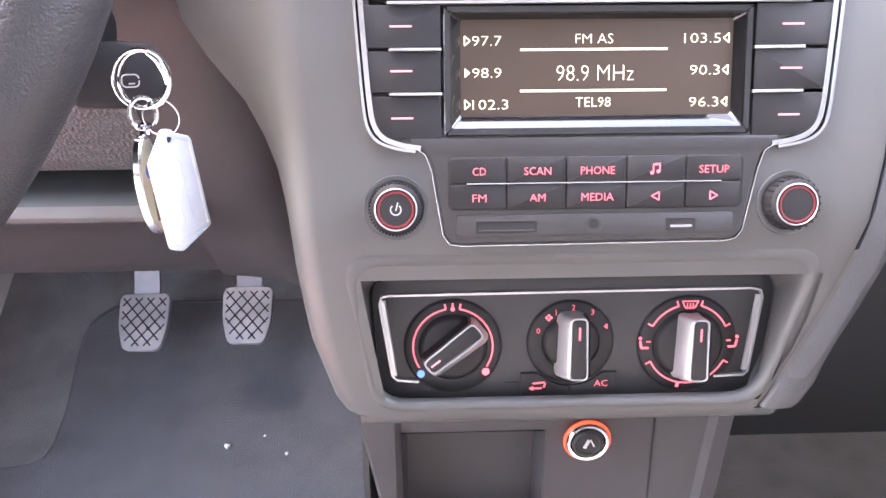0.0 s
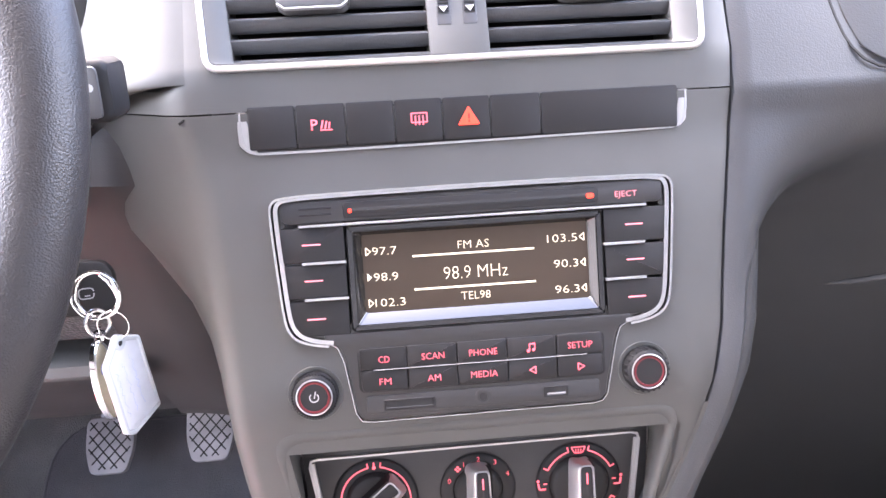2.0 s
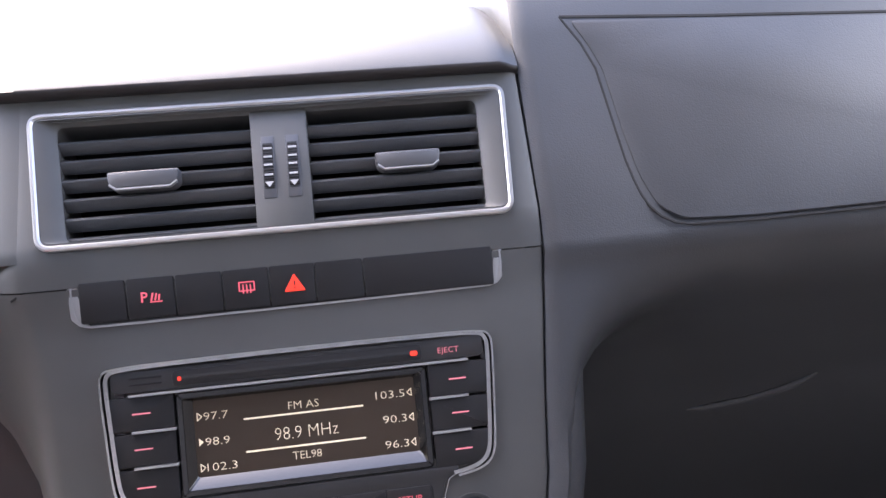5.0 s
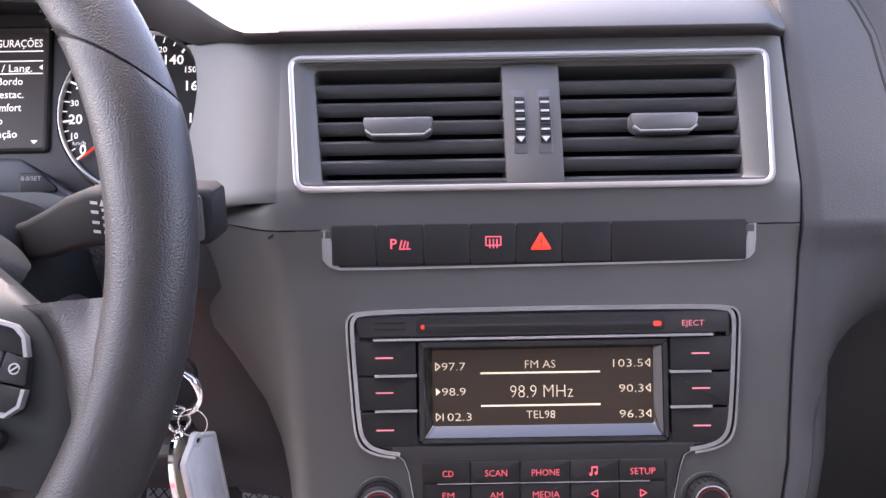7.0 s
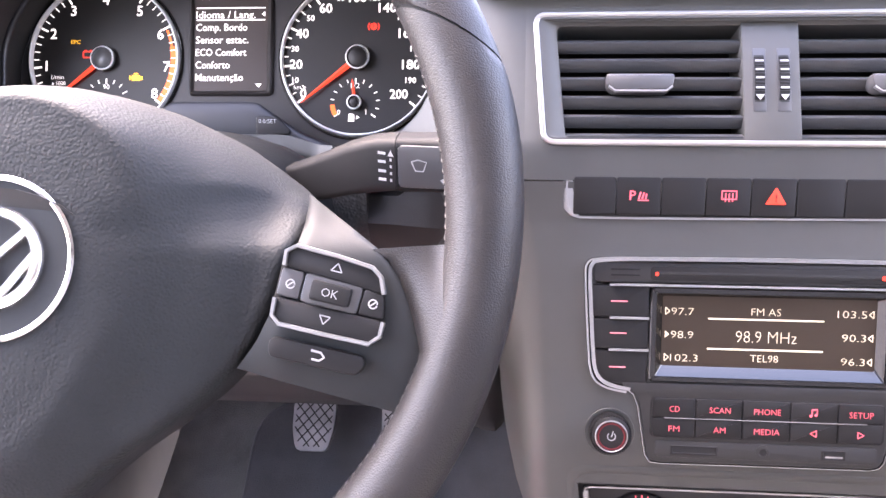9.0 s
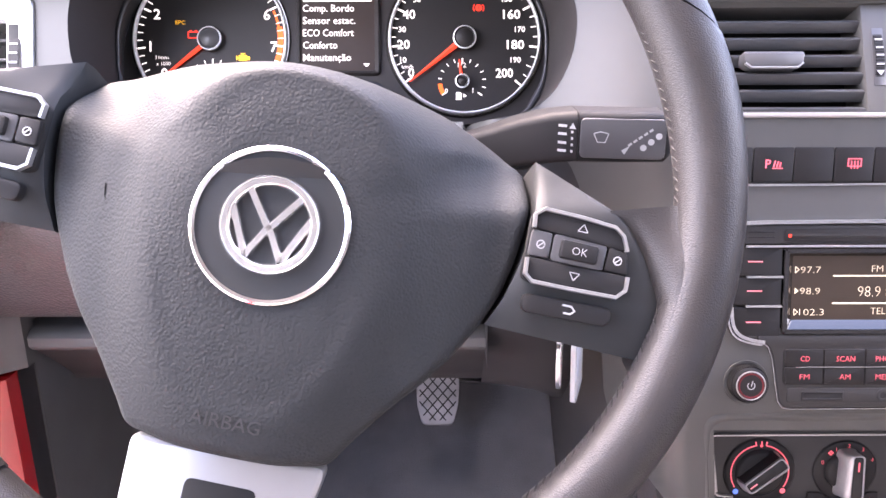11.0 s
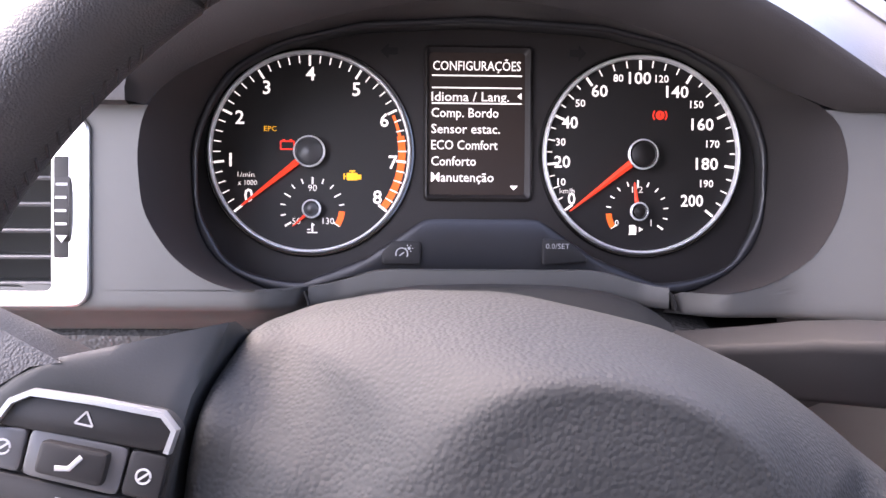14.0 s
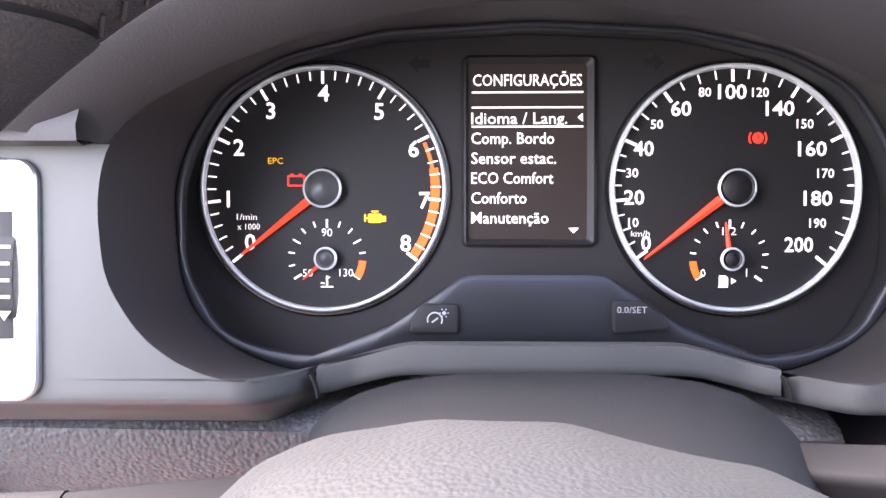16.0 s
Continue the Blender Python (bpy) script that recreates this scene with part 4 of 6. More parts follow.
for sign, x0, x1 in ((-1, -107.6, -73.2), (1, 73.0, 107.6)):
    for j, (v0, v1) in enumerate(((33.2, 52.4), (13.2, 31.8), (-8.2, 11.7))):
        w0, w1 = (1.6 - v0 * 0.055, 1.6 - v1 * 0.055)
        a0, a1 = (x0 + w0, x0 + w1) if sign < 0 else (x1 - w0, x1 - w1)
        if sign < 0:
            pts = [(a1, v1), (a0, v0 if j < 2 else v0 + 6), (a0 + (1 if j < 2 else 7), v0), (x1, v0), (x1, v1)]
        else:
            pts = [(x0, v1), (x0, v0), (a0 - (1 if j < 2 else 7), v0), (a0, v0 if j < 2 else v0 + 6), (a1, v1)]
        key = part("preset_key", block(rounded(pts, 1.2, 3), -5, 0.9, 0.6), BUTTON, radio)
        part("dash_mark", flat([rr((x0 + x1) / 2 - 5.1 + sign * 0.5 - 0.5, v0 + 9.3, (x0 + x1) / 2 + 5.1 + sign * 0.5 - 0.5, v0 + 10.1, 0.3, 2)], 1.1), PINK, key, "pink lit dash")
    for v in (32.5, 12.4):
        a, b = (-97, -72.8) if sign < 0 else (72.4, 96)
        part("key_bar", strip([(a, v), (b, v + (0.1 if sign > 0 else 0))], 1.5, 0, 2.2), SILVER, radio, "chrome bar")
# display
part("bezel", ring(hole, inset(hole, 3.2), -6, 1.3, 0.6, zin=-4), GLOSSY, radio, "gloss black bezel")
s0, s1 = rr(-69, -4.0, 68.6, 48.8, 1.5, 10), rr(-63.6, 2.6, 64.0, 46.0, 1.0, 10)
part("screen_frame", loft(bmesh.new(), [at(s0, 0.6), at(inset(s0, 0.5), 0.7), at(inset(s1, -0.5), -4.0), at(s1, -4.6)]), GLOSSY, radio, "gloss black sloping screen frame", 30)
screen = part("screen", block(inset(s1, -1), -9, -4.2, 0), SCREEN, radio, "dim brown display, its reflection painted as a glow", 0)
Z = -4.0
for v, t, solid in ((36.8, "97.7", 0), (22.2, "98.9", 1), (7.6, "102.3", 0)):
    letters(t, -58.4, v, Z, 4.6, AMBER, screen, 13.6 if len(t) == 4 else 16.8, "LEFT", -0.018)
    tri = [(-62.0, v - 2.2), (-59.4, v), (-62.0, v + 2.2)]
    part("pointer", flat([tri], Z), AMBER, screen) if solid else part("pointer", flat([bar(*tri[0], *tri[1], 0.5), bar(*tri[1], *tri[2], 0.5), bar(*tri[2], *tri[0], 0.5)], Z), AMBER, screen)
for v, t in ((37.4, "103.5"), (22.8, "90.3"), (8.0, "96.3")):
    letters(t, 58.4, v, Z, 4.6, AMBER, screen, 17.2 if len(t) == 5 else 14.0, "RIGHT", -0.018)
    tri = [(62.4, v - 2.2), (59.8, v), (62.4, v + 2.2)]
    part("pointer", flat([bar(*tri[0], *tri[1], 0.5), bar(*tri[1], *tri[2], 0.5), bar(*tri[2], *tri[0], 0.5)], Z), AMBER, screen)
letters("FM AS", -1.2, 37.5, Z, 4.6, AMBER, screen, 17.6, bold=-0.018)
letters("98.9 MHz", -0.6, 21.9, Z, 7.6, AMBER, screen, 36.5, bold=-0.024)
letters("TEL98", -1.4, 8.4, Z, 4.6, AMBER, screen, 16.6, bold=-0.018)
for v in (32.6, 13.7):
    part("rule", flat([rr(-36, v - 0.5, 33.4, v + 0.5, 0.2, 1)], Z), AMBER, screen)
# lower keys
kx = [-69.8, -43.0, -14.8, 13.8, 42.0, 69.0]
part("key_well", block(rr(-70.6, -41.9, 69.8, -16.6, 3.5, 4), 0.5, 1.1, 0.1), SEAM, radio)
names = (("CD", "SCAN", "PHONE", "", "SETUP"), ("FM", "AM", "MEDIA", "", ""))
for r, (v0, v1) in enumerate(((-28.9, -17.0), (-41.4, -29.4))):
    for c, (a, b) in enumerate(zip(kx, kx[1:])):
        s = r * 0.8
        pts = [(a + 0.35 + (s if c == 0 else 0), v0), (b - 0.35 - (s if c == 4 else 0), v0), (b - 0.35, v1), (a + 0.35, v1)]
        key = part("key", block(rounded(pts, 1.6 if c in (0, 4) else 0.6, 3), 0.6, 2.0, 0.6), BUTTON, radio)
        cx = (a + b) / 2
        if names[r][c]:
            w = {"CD": 6.2, "FM": 6.6, "AM": 7.4, "SCAN": 12.6, "PHONE": 16, "MEDIA": 15.2, "SETUP": 14.2}[names[r][c]]
            letters(names[r][c], cx + (0.6 if c < 4 else 0), v0 + 5.4, 2.2, 3.7, ROSE, key, w)
        elif r == 0:
            part("note_mark", flat([bar(cx - 1.4, -25.0, cx - 1.4, -21.2, 0.6), bar(cx + 1.6, -24.4, cx + 1.6, -20.8, 0.6), bar(cx - 1.6, -21.2, cx + 1.8, -20.8, 0.9), arc(cx - 2.1, -25.0, 0.9, 0, 330, 8), arc(cx + 0.9, -24.4, 0.9, 0, 330, 8)], 2.2), ROSE, key, "red lit music note")
        else:
            k = -1 if c == 3 else 1
            t = [(cx - 1.6 * k, v0 + 3.4), (cx + 2.0 * k, v0 + 5.4), (cx - 1.6 * k, v0 + 7.4)]
            part("arrow_mark", flat([bar(*t[0], *t[1], 0.55), bar(*t[1], *t[2], 0.55), bar(*t[2], *t[0], 0.55)], 2.2), ROSE, key, "red lit arrow")
part("mid_bar", strip([(-61.8, -29.2), (59, -29.1)], 0.8, 1.2, 2.5), LINE, radio, "thin chrome bar")
tray = part("socket_panel", block(rr(-67, -54.4, 66, -44, 2.2, 4), 0.6, 1.5, 0.4), DARK, radio)
part("card_slot_rim", ring(rr(-57.5, -52.6, -28.5, -46.6, 0.8, 3), rr(-56, -51.2, -30, -47.8, 0.5, 3), 1.2, 2.0, 0.3), BUTTON, tray)
part("card_slot", flat([rr(-56, -51.2, -30, -47.8, 0.5, 3)], 1.65), VOID, tray, "card slot")
part("socket_ring", lathe([(4.6, 1.3), (4.6, 1.8), (3.0, 2.2), (2.4, 2.0), (2.2, 0.8)], 28, None, -1.4, -49.2), DARK, tray)
part("socket_hole", lathe([(2.3, 1.7), (0.01, 1.7)], 20, None, -1.4, -49.2), VOID, tray, "audio socket")
part("port_rim", ring(rr(33.4, -52.4, 47.6, -46.4, 0.5, 2), rr(34.6, -51.4, 46.4, -47.2, 0.3, 2), 1.2, 1.9, 0.2), BUTTON, tray, "socket rim")
part("port_tongue", flat([rr(35.4, -51.0, 45.8, -49.9, 0.2, 2)], 1.75), LINE, tray, "metal tongue in the socket")
part("port", flat([rr(34.6, -51.4, 46.4, -47.2, 0.3, 2)], 1.65), VOID, tray, "dark data socket")
for x, icon in ((-95.0, True), (92.4, False)):
    y = -40.2
    bm = lathe([(15.5, 0.2), (15.2, 0.9), (13.2, 0.6), (12.8, -0.5)], 48, None, x, y)
    part("knob_well", bm, GREY, radio)
    bm = lathe([(12.4, -5.0), (12.2, 0.0), (11.9, 7.5), (11.2, 9.0), (10.2, 9.6)], 64, None, x, y)
    knob = part("knob", bm, STALK_SKIN, radio, "black ribbed rotary knob")
    for i in range(48):
        a = 2 * math.pi * i / 48
        if x < 0:
            part("rib", block([(x + 11.8 * math.cos(a + d) + 0.0, y + 11.8 * math.sin(a + d)) for d in (-0.035, 0.035)] + [(x + 12.7 * math.cos(a + d), y + 12.7 * math.sin(a + d)) for d in (0.035, -0.035)], -1, 7.8, 0.0), STALK_SKIN, knob)
        else:
            for z in (0.0, 2.1, 4.2, 6.3):
                part("rib", block([(x + 11.8 * math.cos(a + d), y + 11.8 * math.sin(a + d)) for d in (-0.04, 0.04)] + [(x + 12.6 * math.cos(a + d), y + 12.6 * math.sin(a + d)) for d in (0.04, -0.04)], z, z + 1.3, 0.0), STALK_SKIN, knob) if i % 2 == 0 else None
    part("chrome_ring", lathe([(10.0, 9.4), (9.9, 10.1), (9.5, 10.3), (9.2, 9.9)], 48, None, x, y), SILVER, knob, "chrome ring")
    part("red_ring", lathe([(8.6, 10.0), (8.5, 10.25), (7.6, 10.15), (7.5, 9.8)], 48, None, x, y), lit("red_ring_light", (0.13, 0.008, 0.012), 0.25) if icon else lit("dim_red_ring", (0.12, 0.01, 0.015), 0.15), knob, "red ring")
    part("cap", lathe([(7.6, 9.9), (6.4, 10.0), (0.01, 9.9)], 40, None, x, y), BUTTON, knob)
    if icon:
        part("power_mark", strip(arc(x, y, 2.4, 130, 410, 20), 0.6, 10.0, 10.2), PRINT, knob, "pale power symbol")
        part("power_stroke", strip([(x, y - 0.4), (x + 1.0, y + 3.4)], 0.6, 10.0, 10.2), PRINT, knob)

# ---- climate panel ----
climate = thing("climate_control_panel", AC, "black heater control panel with three rotary dials", "climate panel")
part("panel", block(rounded([(-107, 9), (-103.5, -58), (104.5, -58), (109, 9)], 8, 5), -2, 0.6, 0.4), DARK, climate)
part("chrome_trim", strip([(-82.5, -47.6), (-94, -46.4), (-96.6, -44), (-102.6, -4), (-101.6, 0), (-98, 1.0), (0, 1.6), (97, 2.0), (101.5, 0.8), (102.6, -3), (97.6, -45), (95.2, -47.2), (79, -47.6)], 1.7, 0, 2.6), SILVER, climate, "thin satin silver outline")
part("trim_left", strip([(-101.2, -2), (-95.6, -44)], 3.6, 0, 2.0), SILVER, climate, "satin silver side")
part("trim_right", strip([(101.2, -2), (96.2, -44.6)], 3.6, 0, 2.0), SILVER, climate, "satin silver side")
part("panel_line", strip([(-36, -49.5), (-28, -49.5)], 0.5, 0.4, 0.8), SEAM, climate)


def climate_dial(cx, cy, r, turn, name, shift):
    base = part("dial_base", lathe([(r + 0.7, 0), (r + 0.5, 0.9), (r, 0.7), (r - 0.6, 1.5), (r - 1.2, 2.0), (r - 7.6, 2.2), (r - 8.2, 1.7), (r - 8.8, 2.4), (r - 9.6, 4.2), (r - 11, 5.2), (0.01, 5.4)], 56, None, cx, cy), BUTTON, climate, name)
    c, s = math.cos(radians(turn)), math.sin(radians(turn))

    def spin(pts):
        return [(cx + x * c - y * s, cy + x * s + y * c) for x, y in pts]

    g = rounded([(-8.2, -18.5), (7.6, -18.5), (6.6, 17.0), (-7.0, 17.0)], 4.0, 4)
    crown = rounded([(-3.4, -18.0), (6.9, -18.0), (6.0, 16.4), (-3.0, 16.4)], 3.2, 4)
    ox, oy = shift

    def lift(pts, z):
        return [(x + ox / 1000 * z / 9, y + oy / 1000 * z / 9, zz) for x, y, zz in at(spin(pts), 2.6 + z)]

    mix = lambda f: [(p[0] + (q[0] - p[0]) * f, p[1] + (q[1] - p[1]) * f) for p, q in zip(g, crown)]
    part("grip_body", loft(bmesh.new(), [lift(inset(g, -0.8), 0.0), lift(g, 3.0), lift(mix(0.15), 7.0), lift(mix(0.55), 11.0), lift(mix(0.85), 13.2), lift(crown, 14.0), lift(inset(crown, 0.7), 14.2), lift(inset(crown, 1.1), 13.5)]), GRIP, base, "satin silver grip body", 60)
    grip = part("grip", loft(bmesh.new(), [lift(inset(crown, 0.9), 11.0), lift(inset(crown, 1.2), 13.7), lift(inset(crown, 1.8), 14.1)], True, False, True), BUTTON, base, "black grip insert")
    apron = [(4.6, -17.2), (8.3, -16.2), (7.4, 15.0), (4.2, 16.0)]
    part("grip_flank", loft(bmesh.new(), [lift(inset(apron, -0.8), 0.5), lift(inset(apron, -0.3), 8.0), lift(inset(apron, 0.4), 13.0)], True, False, False), BUTTON, base, "black grip flank", 60)
    mark = rr(1.2, 4.5, 2.2, 11.5, 0.3, 2) if abs(turn) < 20 else rr(1.0, 8, 2.0, 14, 0.3, 2)
    part("pointer", loft(bmesh.new(), [lift(mark, 14.0), lift(mark, 14.35)], True, False, True), ROSE if abs(turn) < 20 else PINK, grip, "lit pointer line")
    return base


AX, AY, BX, BY, DX, DY = -63.8, -28.0, -0.2, -26.8, 63.6, -28.8
d1 = climate_dial(AX, AY, 26.2, 128, "temperature dial with a red arc", (0.0, 1.0))
d2 = climate_dial(BX, BY, 23.4, 0, "blower speed dial", (0.0, 1.0))
d3 = climate_dial(DX, DY, 27.0, 0, "air direction dial with red arcs", (0.0, 1.0))
ZD = 2.6
for a0, a1 in ((100, 212), (80, -32)):
    part("red_arc", strip(arc(AX, AY, 21.4, a0, a1, 30), 0.9, 2.4, ZD), ROSE, d1, "red lit arc")
    e = radians(a0)
    part("arc_end", strip([(AX + 21.4 * math.cos(e), AY + 21.4 * math.sin(e)), (AX + 24.4 * math.cos(e), AY + 24.4 * math.sin(e))], 0.9, 2.2, ZD - 0.1), ROSE, d1)
part("thermometer_mark", flat([bar(AX, AY + 21.4, AX, AY + 24.6, 1.0), arc(AX, AY + 21.2, 1.2, 0, 330, 8)], 2.9), ROSE, d1)
part("cold_spot", flat([arc(AX - 17.4, AY - 14.8, 2.1, 0, 345, 16)], 2.9), BLUE, d1, "blue cold spot")
part("hot_spot", flat([arc(AX + 17.6, AY - 14.2, 2.1, 0, 345, 16)], 2.9), ROSE, d1, "red hot spot")
for t, x, y in (("0", -18.0, -19.6), ("1", -8.6, -9.6), ("2", 0.6, -6.9), ("3", 11.0, -9.6), ("4", 18.4, -17.6)):
    letters(t, x, y, 3.0, 3.2, ROSE, d2)
part("fan_mark", flat([arc(-12.4 + 1.2 * math.cos(k * 1.57), -12.4 + 1.2 * math.sin(k * 1.57), 0.8, 0, 330, 6) for k in range(4)], 3.0), ROSE, d2)
for a0, a1 in ((106, 152), (74, 26), (-26, -100), (206, 258)):
    part("red_arc", strip(arc(DX, DY, 22.2, a0, a1, 18), 0.9, 2.4, ZD), ROSE, d3, "red lit arc")
    for e in (a0, a1):
        e = radians(e)
        part("arc_end", strip([(DX + 22.2 * math.cos(e), DY + 22.2 * math.sin(e)), (DX + 25.2 * math.cos(e), DY + 25.2 * math.sin(e))], 0.9, 2.2, ZD - 0.1), ROSE, d3)
part("demist_mark", flat([bar(59.2, -4.6, 68, -4.6, 0.7), bar(59.2, -4.6, 61, -8.2, 0.7), bar(68, -4.6, 66.2, -8.2, 0.7), bar(61, -8.2, 66.2, -8.2, 0.7)] + [bar(x, -9, x, -5.8, 0.6) for x in (62, 63.6, 65.2)], 2.9), ROSE, d3)
for x, k in ((40.2, 1), (87.4, -1)):
    part("seat_mark", flat([bar(x - 2, -30.5, x + 2, -30.5, 1.2), bar(x + 2 * -k, -30.5, x + 2.8 * -k, -26.5, 1.2), arc(x - 2.8 * k, -25, 1.0, 0, 330, 8), bar(x + 0.6 * k, -27.0, x + 3 * k, -27.0, 0.8)], 2.9), ROSE, d3)
for x0, x1, t in ((-27.0, -0.9, ""), (-0.3, 25.2, "AC")):
    curve = [(x, BY - math.sqrt(max(0.0, 24.6 ** 2 - (x - BX) ** 2)) if abs(x - BX) < 17.5 else -44.0) for x in np.linspace(x0, x1, 16)]
    curve = [(x, min(y, -44.0)) for x, y in curve]
    pts = [(x0, -56.8), (x1, -56.8), *curve[::-1]]
    key = part("climate_key", block(pts, 0, 2.4, 0.4), BUTTON, climate)
    if t:
        letters("AC", 16.8, -50.2, 2.6, 3.6, ROSE, key, 7.4)
    else:
        part("recirculation_mark", flat([bar(-21.5, -52.6, -15.5, -52.6, 0.9), bar(-20.5, -49.8, -14, -49.2, 0.9), bar(-14.4, -52.2, -13.6, -49.6, 0.9), [(-22.6, -52.6), (-20.2, -54.0), (-20.2, -51.2)]], 2.6), ROSE, key)

# ---- cigarette lighter ----
lighter = thing("cigarette_lighter", leaning(0.0208, 0.4195, 0.4015, -4), "black cigarette lighter with chrome rim and red glowing ring", "lighter")
part("glow_ring", lathe([(15.2, 0.0), (15.0, 1.4), (14.6, 1.7), (14.0, 1.4)], 48), lit("red_orange_ring", (1.0, 0.06, 0.02), 1.0), lighter, "red lit ring")
part("chrome_rim", lathe([(14.1, 0.5), (14.0, 2.8), (13.2, 4.0), (11.4, 3.6), (10.4, 1.0)], 48), CHROME, lighter, "chrome rim")
knob = part("knob", lathe([(10.4, 0.5), (10.2, 4.2), (8.8, 5.4), (7.6, 5.2), (7.0, 4.4), (0.01, 4.4)], 40), BUTTON, lighter)
part("cigarette_mark", flat([bar(-2.4, -3.0, 0.2, 3.2, 2.2), bar(1.2, 3.4, 2.6, 0.6, 1.0), bar(2.6, 0.6, 3.8, -2.0, 1.0)], 4.7), PRINT, knob, "pale cigarette symbol")

# ---- instrument cluster ----
cluster = thing("instrument_cluster", CL, "black instrument cluster with rev counter, speedometer and lit menu display", "instrument cluster")
part("face", block(face_out, -6, 0.0, 0), CLUSTER, cluster)


def polar(cx, cy, r, a):
    return (cx + r * math.cos(radians(a)), cy + r * math.sin(radians(a)))


def ticks(cx, cy, spec, z):
    return flat([bar(*polar(cx, cy, r0, a), *polar(cx, cy, r1, a), w) for a, r0, r1, w in spec], z)


def needle(name, cx, cy, r0, r1, a, w0, w1, z, parent):
    c, s = math.cos(radians(a)), math.sin(radians(a))
    loops = []
    for r, w, h in ((r0, w0, 1.6), (r1 - 1.5, w1, 0.9), (r1, w1 * 0.4, 0.5)):
        loops.append([((cx + r * c - k * w / 2 * s) / 1000, (cy + r * s + k * w / 2 * c) / 1000, (z + hh) / 1000) for k, hh in ((-1, 0), (0, h), (1, 0))])
    return part(name, loft(bmesh.new(), loops, True, True, True), NEEDLE, parent, "red lit needle")


def gauge(name, cx, cy, r, label):
    dial = part(name, lathe([(r - 1.6, 0.6), (0.01, 0.6)], 72, None, cx, cy), DIAL, cluster, label, 0)
    part("rim", lathe([(r - 2.1, 0.4), (r - 2.0, 4.6), (r - 1.5, 5.4), (r - 0.6, 5.4), (r, 4.6), (r + 1.0, 0.2)], 96, None, cx, cy), DASHED, dial, "chrome ring with its bright reflection in the colour", 60)
    part("shadow_ring", lathe([(r + 0.9, 2.4), (r + 2.0, 2.6), (r + 3.2, 0.1)], 96, None, cx, cy), GLOSSY, dial)
    return dial


def hub(cx, cy, r, parent, cap=None):
    h = part("hub", lathe([(r, 3.0), (r, 6.4), (r - 1.0, 7.0), (r - 2.0, 6.6), (r - 2.4, 6.2), (r - 3.2, 6.9), (0.01, 7.2)], 40, None, cx, cy), cap or TILE, parent, "domed needle hub")
    part("hub_ring", lathe([(r + 0.1, 5.6), (r + 0.1, 6.5), (r - 0.9, 7.1), (r - 1.4, 6.7)], 40, None, cx, cy), DASHED, h, "silver hub ring")


TX, SX, CY = -108.8, 113.6, -1.0
tach = gauge("rev_counter", TX, CY, 67.0, "round black rev counter face")
speed = gauge("speedometer", SX, CY, 66.6, "round black speedometer face")
# rev counter: 0 at 220 degrees, 8 at -40
spec = []
for i in range(41):
    a = 218.5 - i * (218.5 + 37.5) / 40
    spec.append((a, 57.4 if i % 5 == 0 else 59.4, 64.2, 1.5 if i % 5 == 0 else 0.75))
part("scale_print", ticks(TX, CY, spec, 0.9), WHITE, tach, "white lit scale marks")
for i, (x, y) in enumerate(((-149.5, -30), (-161.5, -6.4), (-155.5, 21.8), (-137.8, 41.8), (-108.8, 51.2), (-78.4, 41.2), (-59.6, 20.8), (-53.6, -7.2), (-64, -30.6))):
    letters(str(i), x, y, 0.95, 8.8, WHITE, tach, bold=0.014)
part("red_band", flat([arc(TX, CY, 63.4, -36.6, 10.5, 20) + arc(TX, CY, 58.6, 10.5, -36.6, 20), arc(TX, CY, 61.4, 10.5, 24.5, 10) + arc(TX, CY, 59.4, 24.5, 10.5, 10)], 0.85), ORANGE, tach, "orange-red warning band")
part("band_marks", ticks(TX, CY, [(218.5 - i * 6.4, 57.4 if i % 5 == 0 else 58.4, 63.2, 1.6 if i % 5 == 0 else 0.5) for i in range(32, 41)], 1.05), WHITE, tach)
letters("1/min", TX - 42.5, CY - 15.2, 0.95, 3.4, WHITE, tach, 11)
letters("x 1000", TX - 41.5, CY - 20.6, 0.95, 3.4, WHITE, tach, 12.4)
needle("needle", TX, CY, 6, 58, 218.8, 4.6, 1.4, 3.6, tach)
hub(TX, CY, 10.4, tach)
# coolant gauge
CX, CYY = TX + 1.6, CY - 38.0
part("small_marks", ticks(CX, CYY, [(a, 16.6 if k % 3 == 0 else 18, 21.4, 1.1 if k % 6 == 0 else 0.8) for k, a in enumerate(np.linspace(212, -32, 13))], 0.9), WHITE, tach)
part("hot_band", flat([arc(CX, CYY, 21.6, -32, -4, 8) + arc(CX, CYY, 17.6, -4, -32, 8)], 1.0), ORANGE, tach)
letters("90", CX, CYY + 14.2, 0.95, 4.4, WHITE, tach)
letters("50", CX - 10.6, CYY - 8.0, 0.95, 4.2, WHITE, tach)
letters("130", CX + 10.6, CYY - 7.8, 0.95, 4.2, WHITE, tach)
part("coolant_mark", flat([bar(CX, CYY - 15, CX, CYY - 9.5, 1.0), bar(CX - 3.4, CYY - 15.6, CX + 3.4, CYY - 15.6, 0.7), bar(CX, CYY - 10.5, CX + 1.6, CYY - 10.5, 0.6), bar(CX - 3.4, CYY - 13.6, CX - 1.4, CYY - 13.6, 0.6)], 0.95), WHITE, tach)
needle("small_needle", CX, CYY, 3, 17.5, 222, 2.4, 0.9, 2.6, tach)
hub(CX, CYY, 6.2, tach)
letters("EPC", TX - 26.5, CY + 15.4, 0.95, 3.4, YELLOW, tach, 8.2)
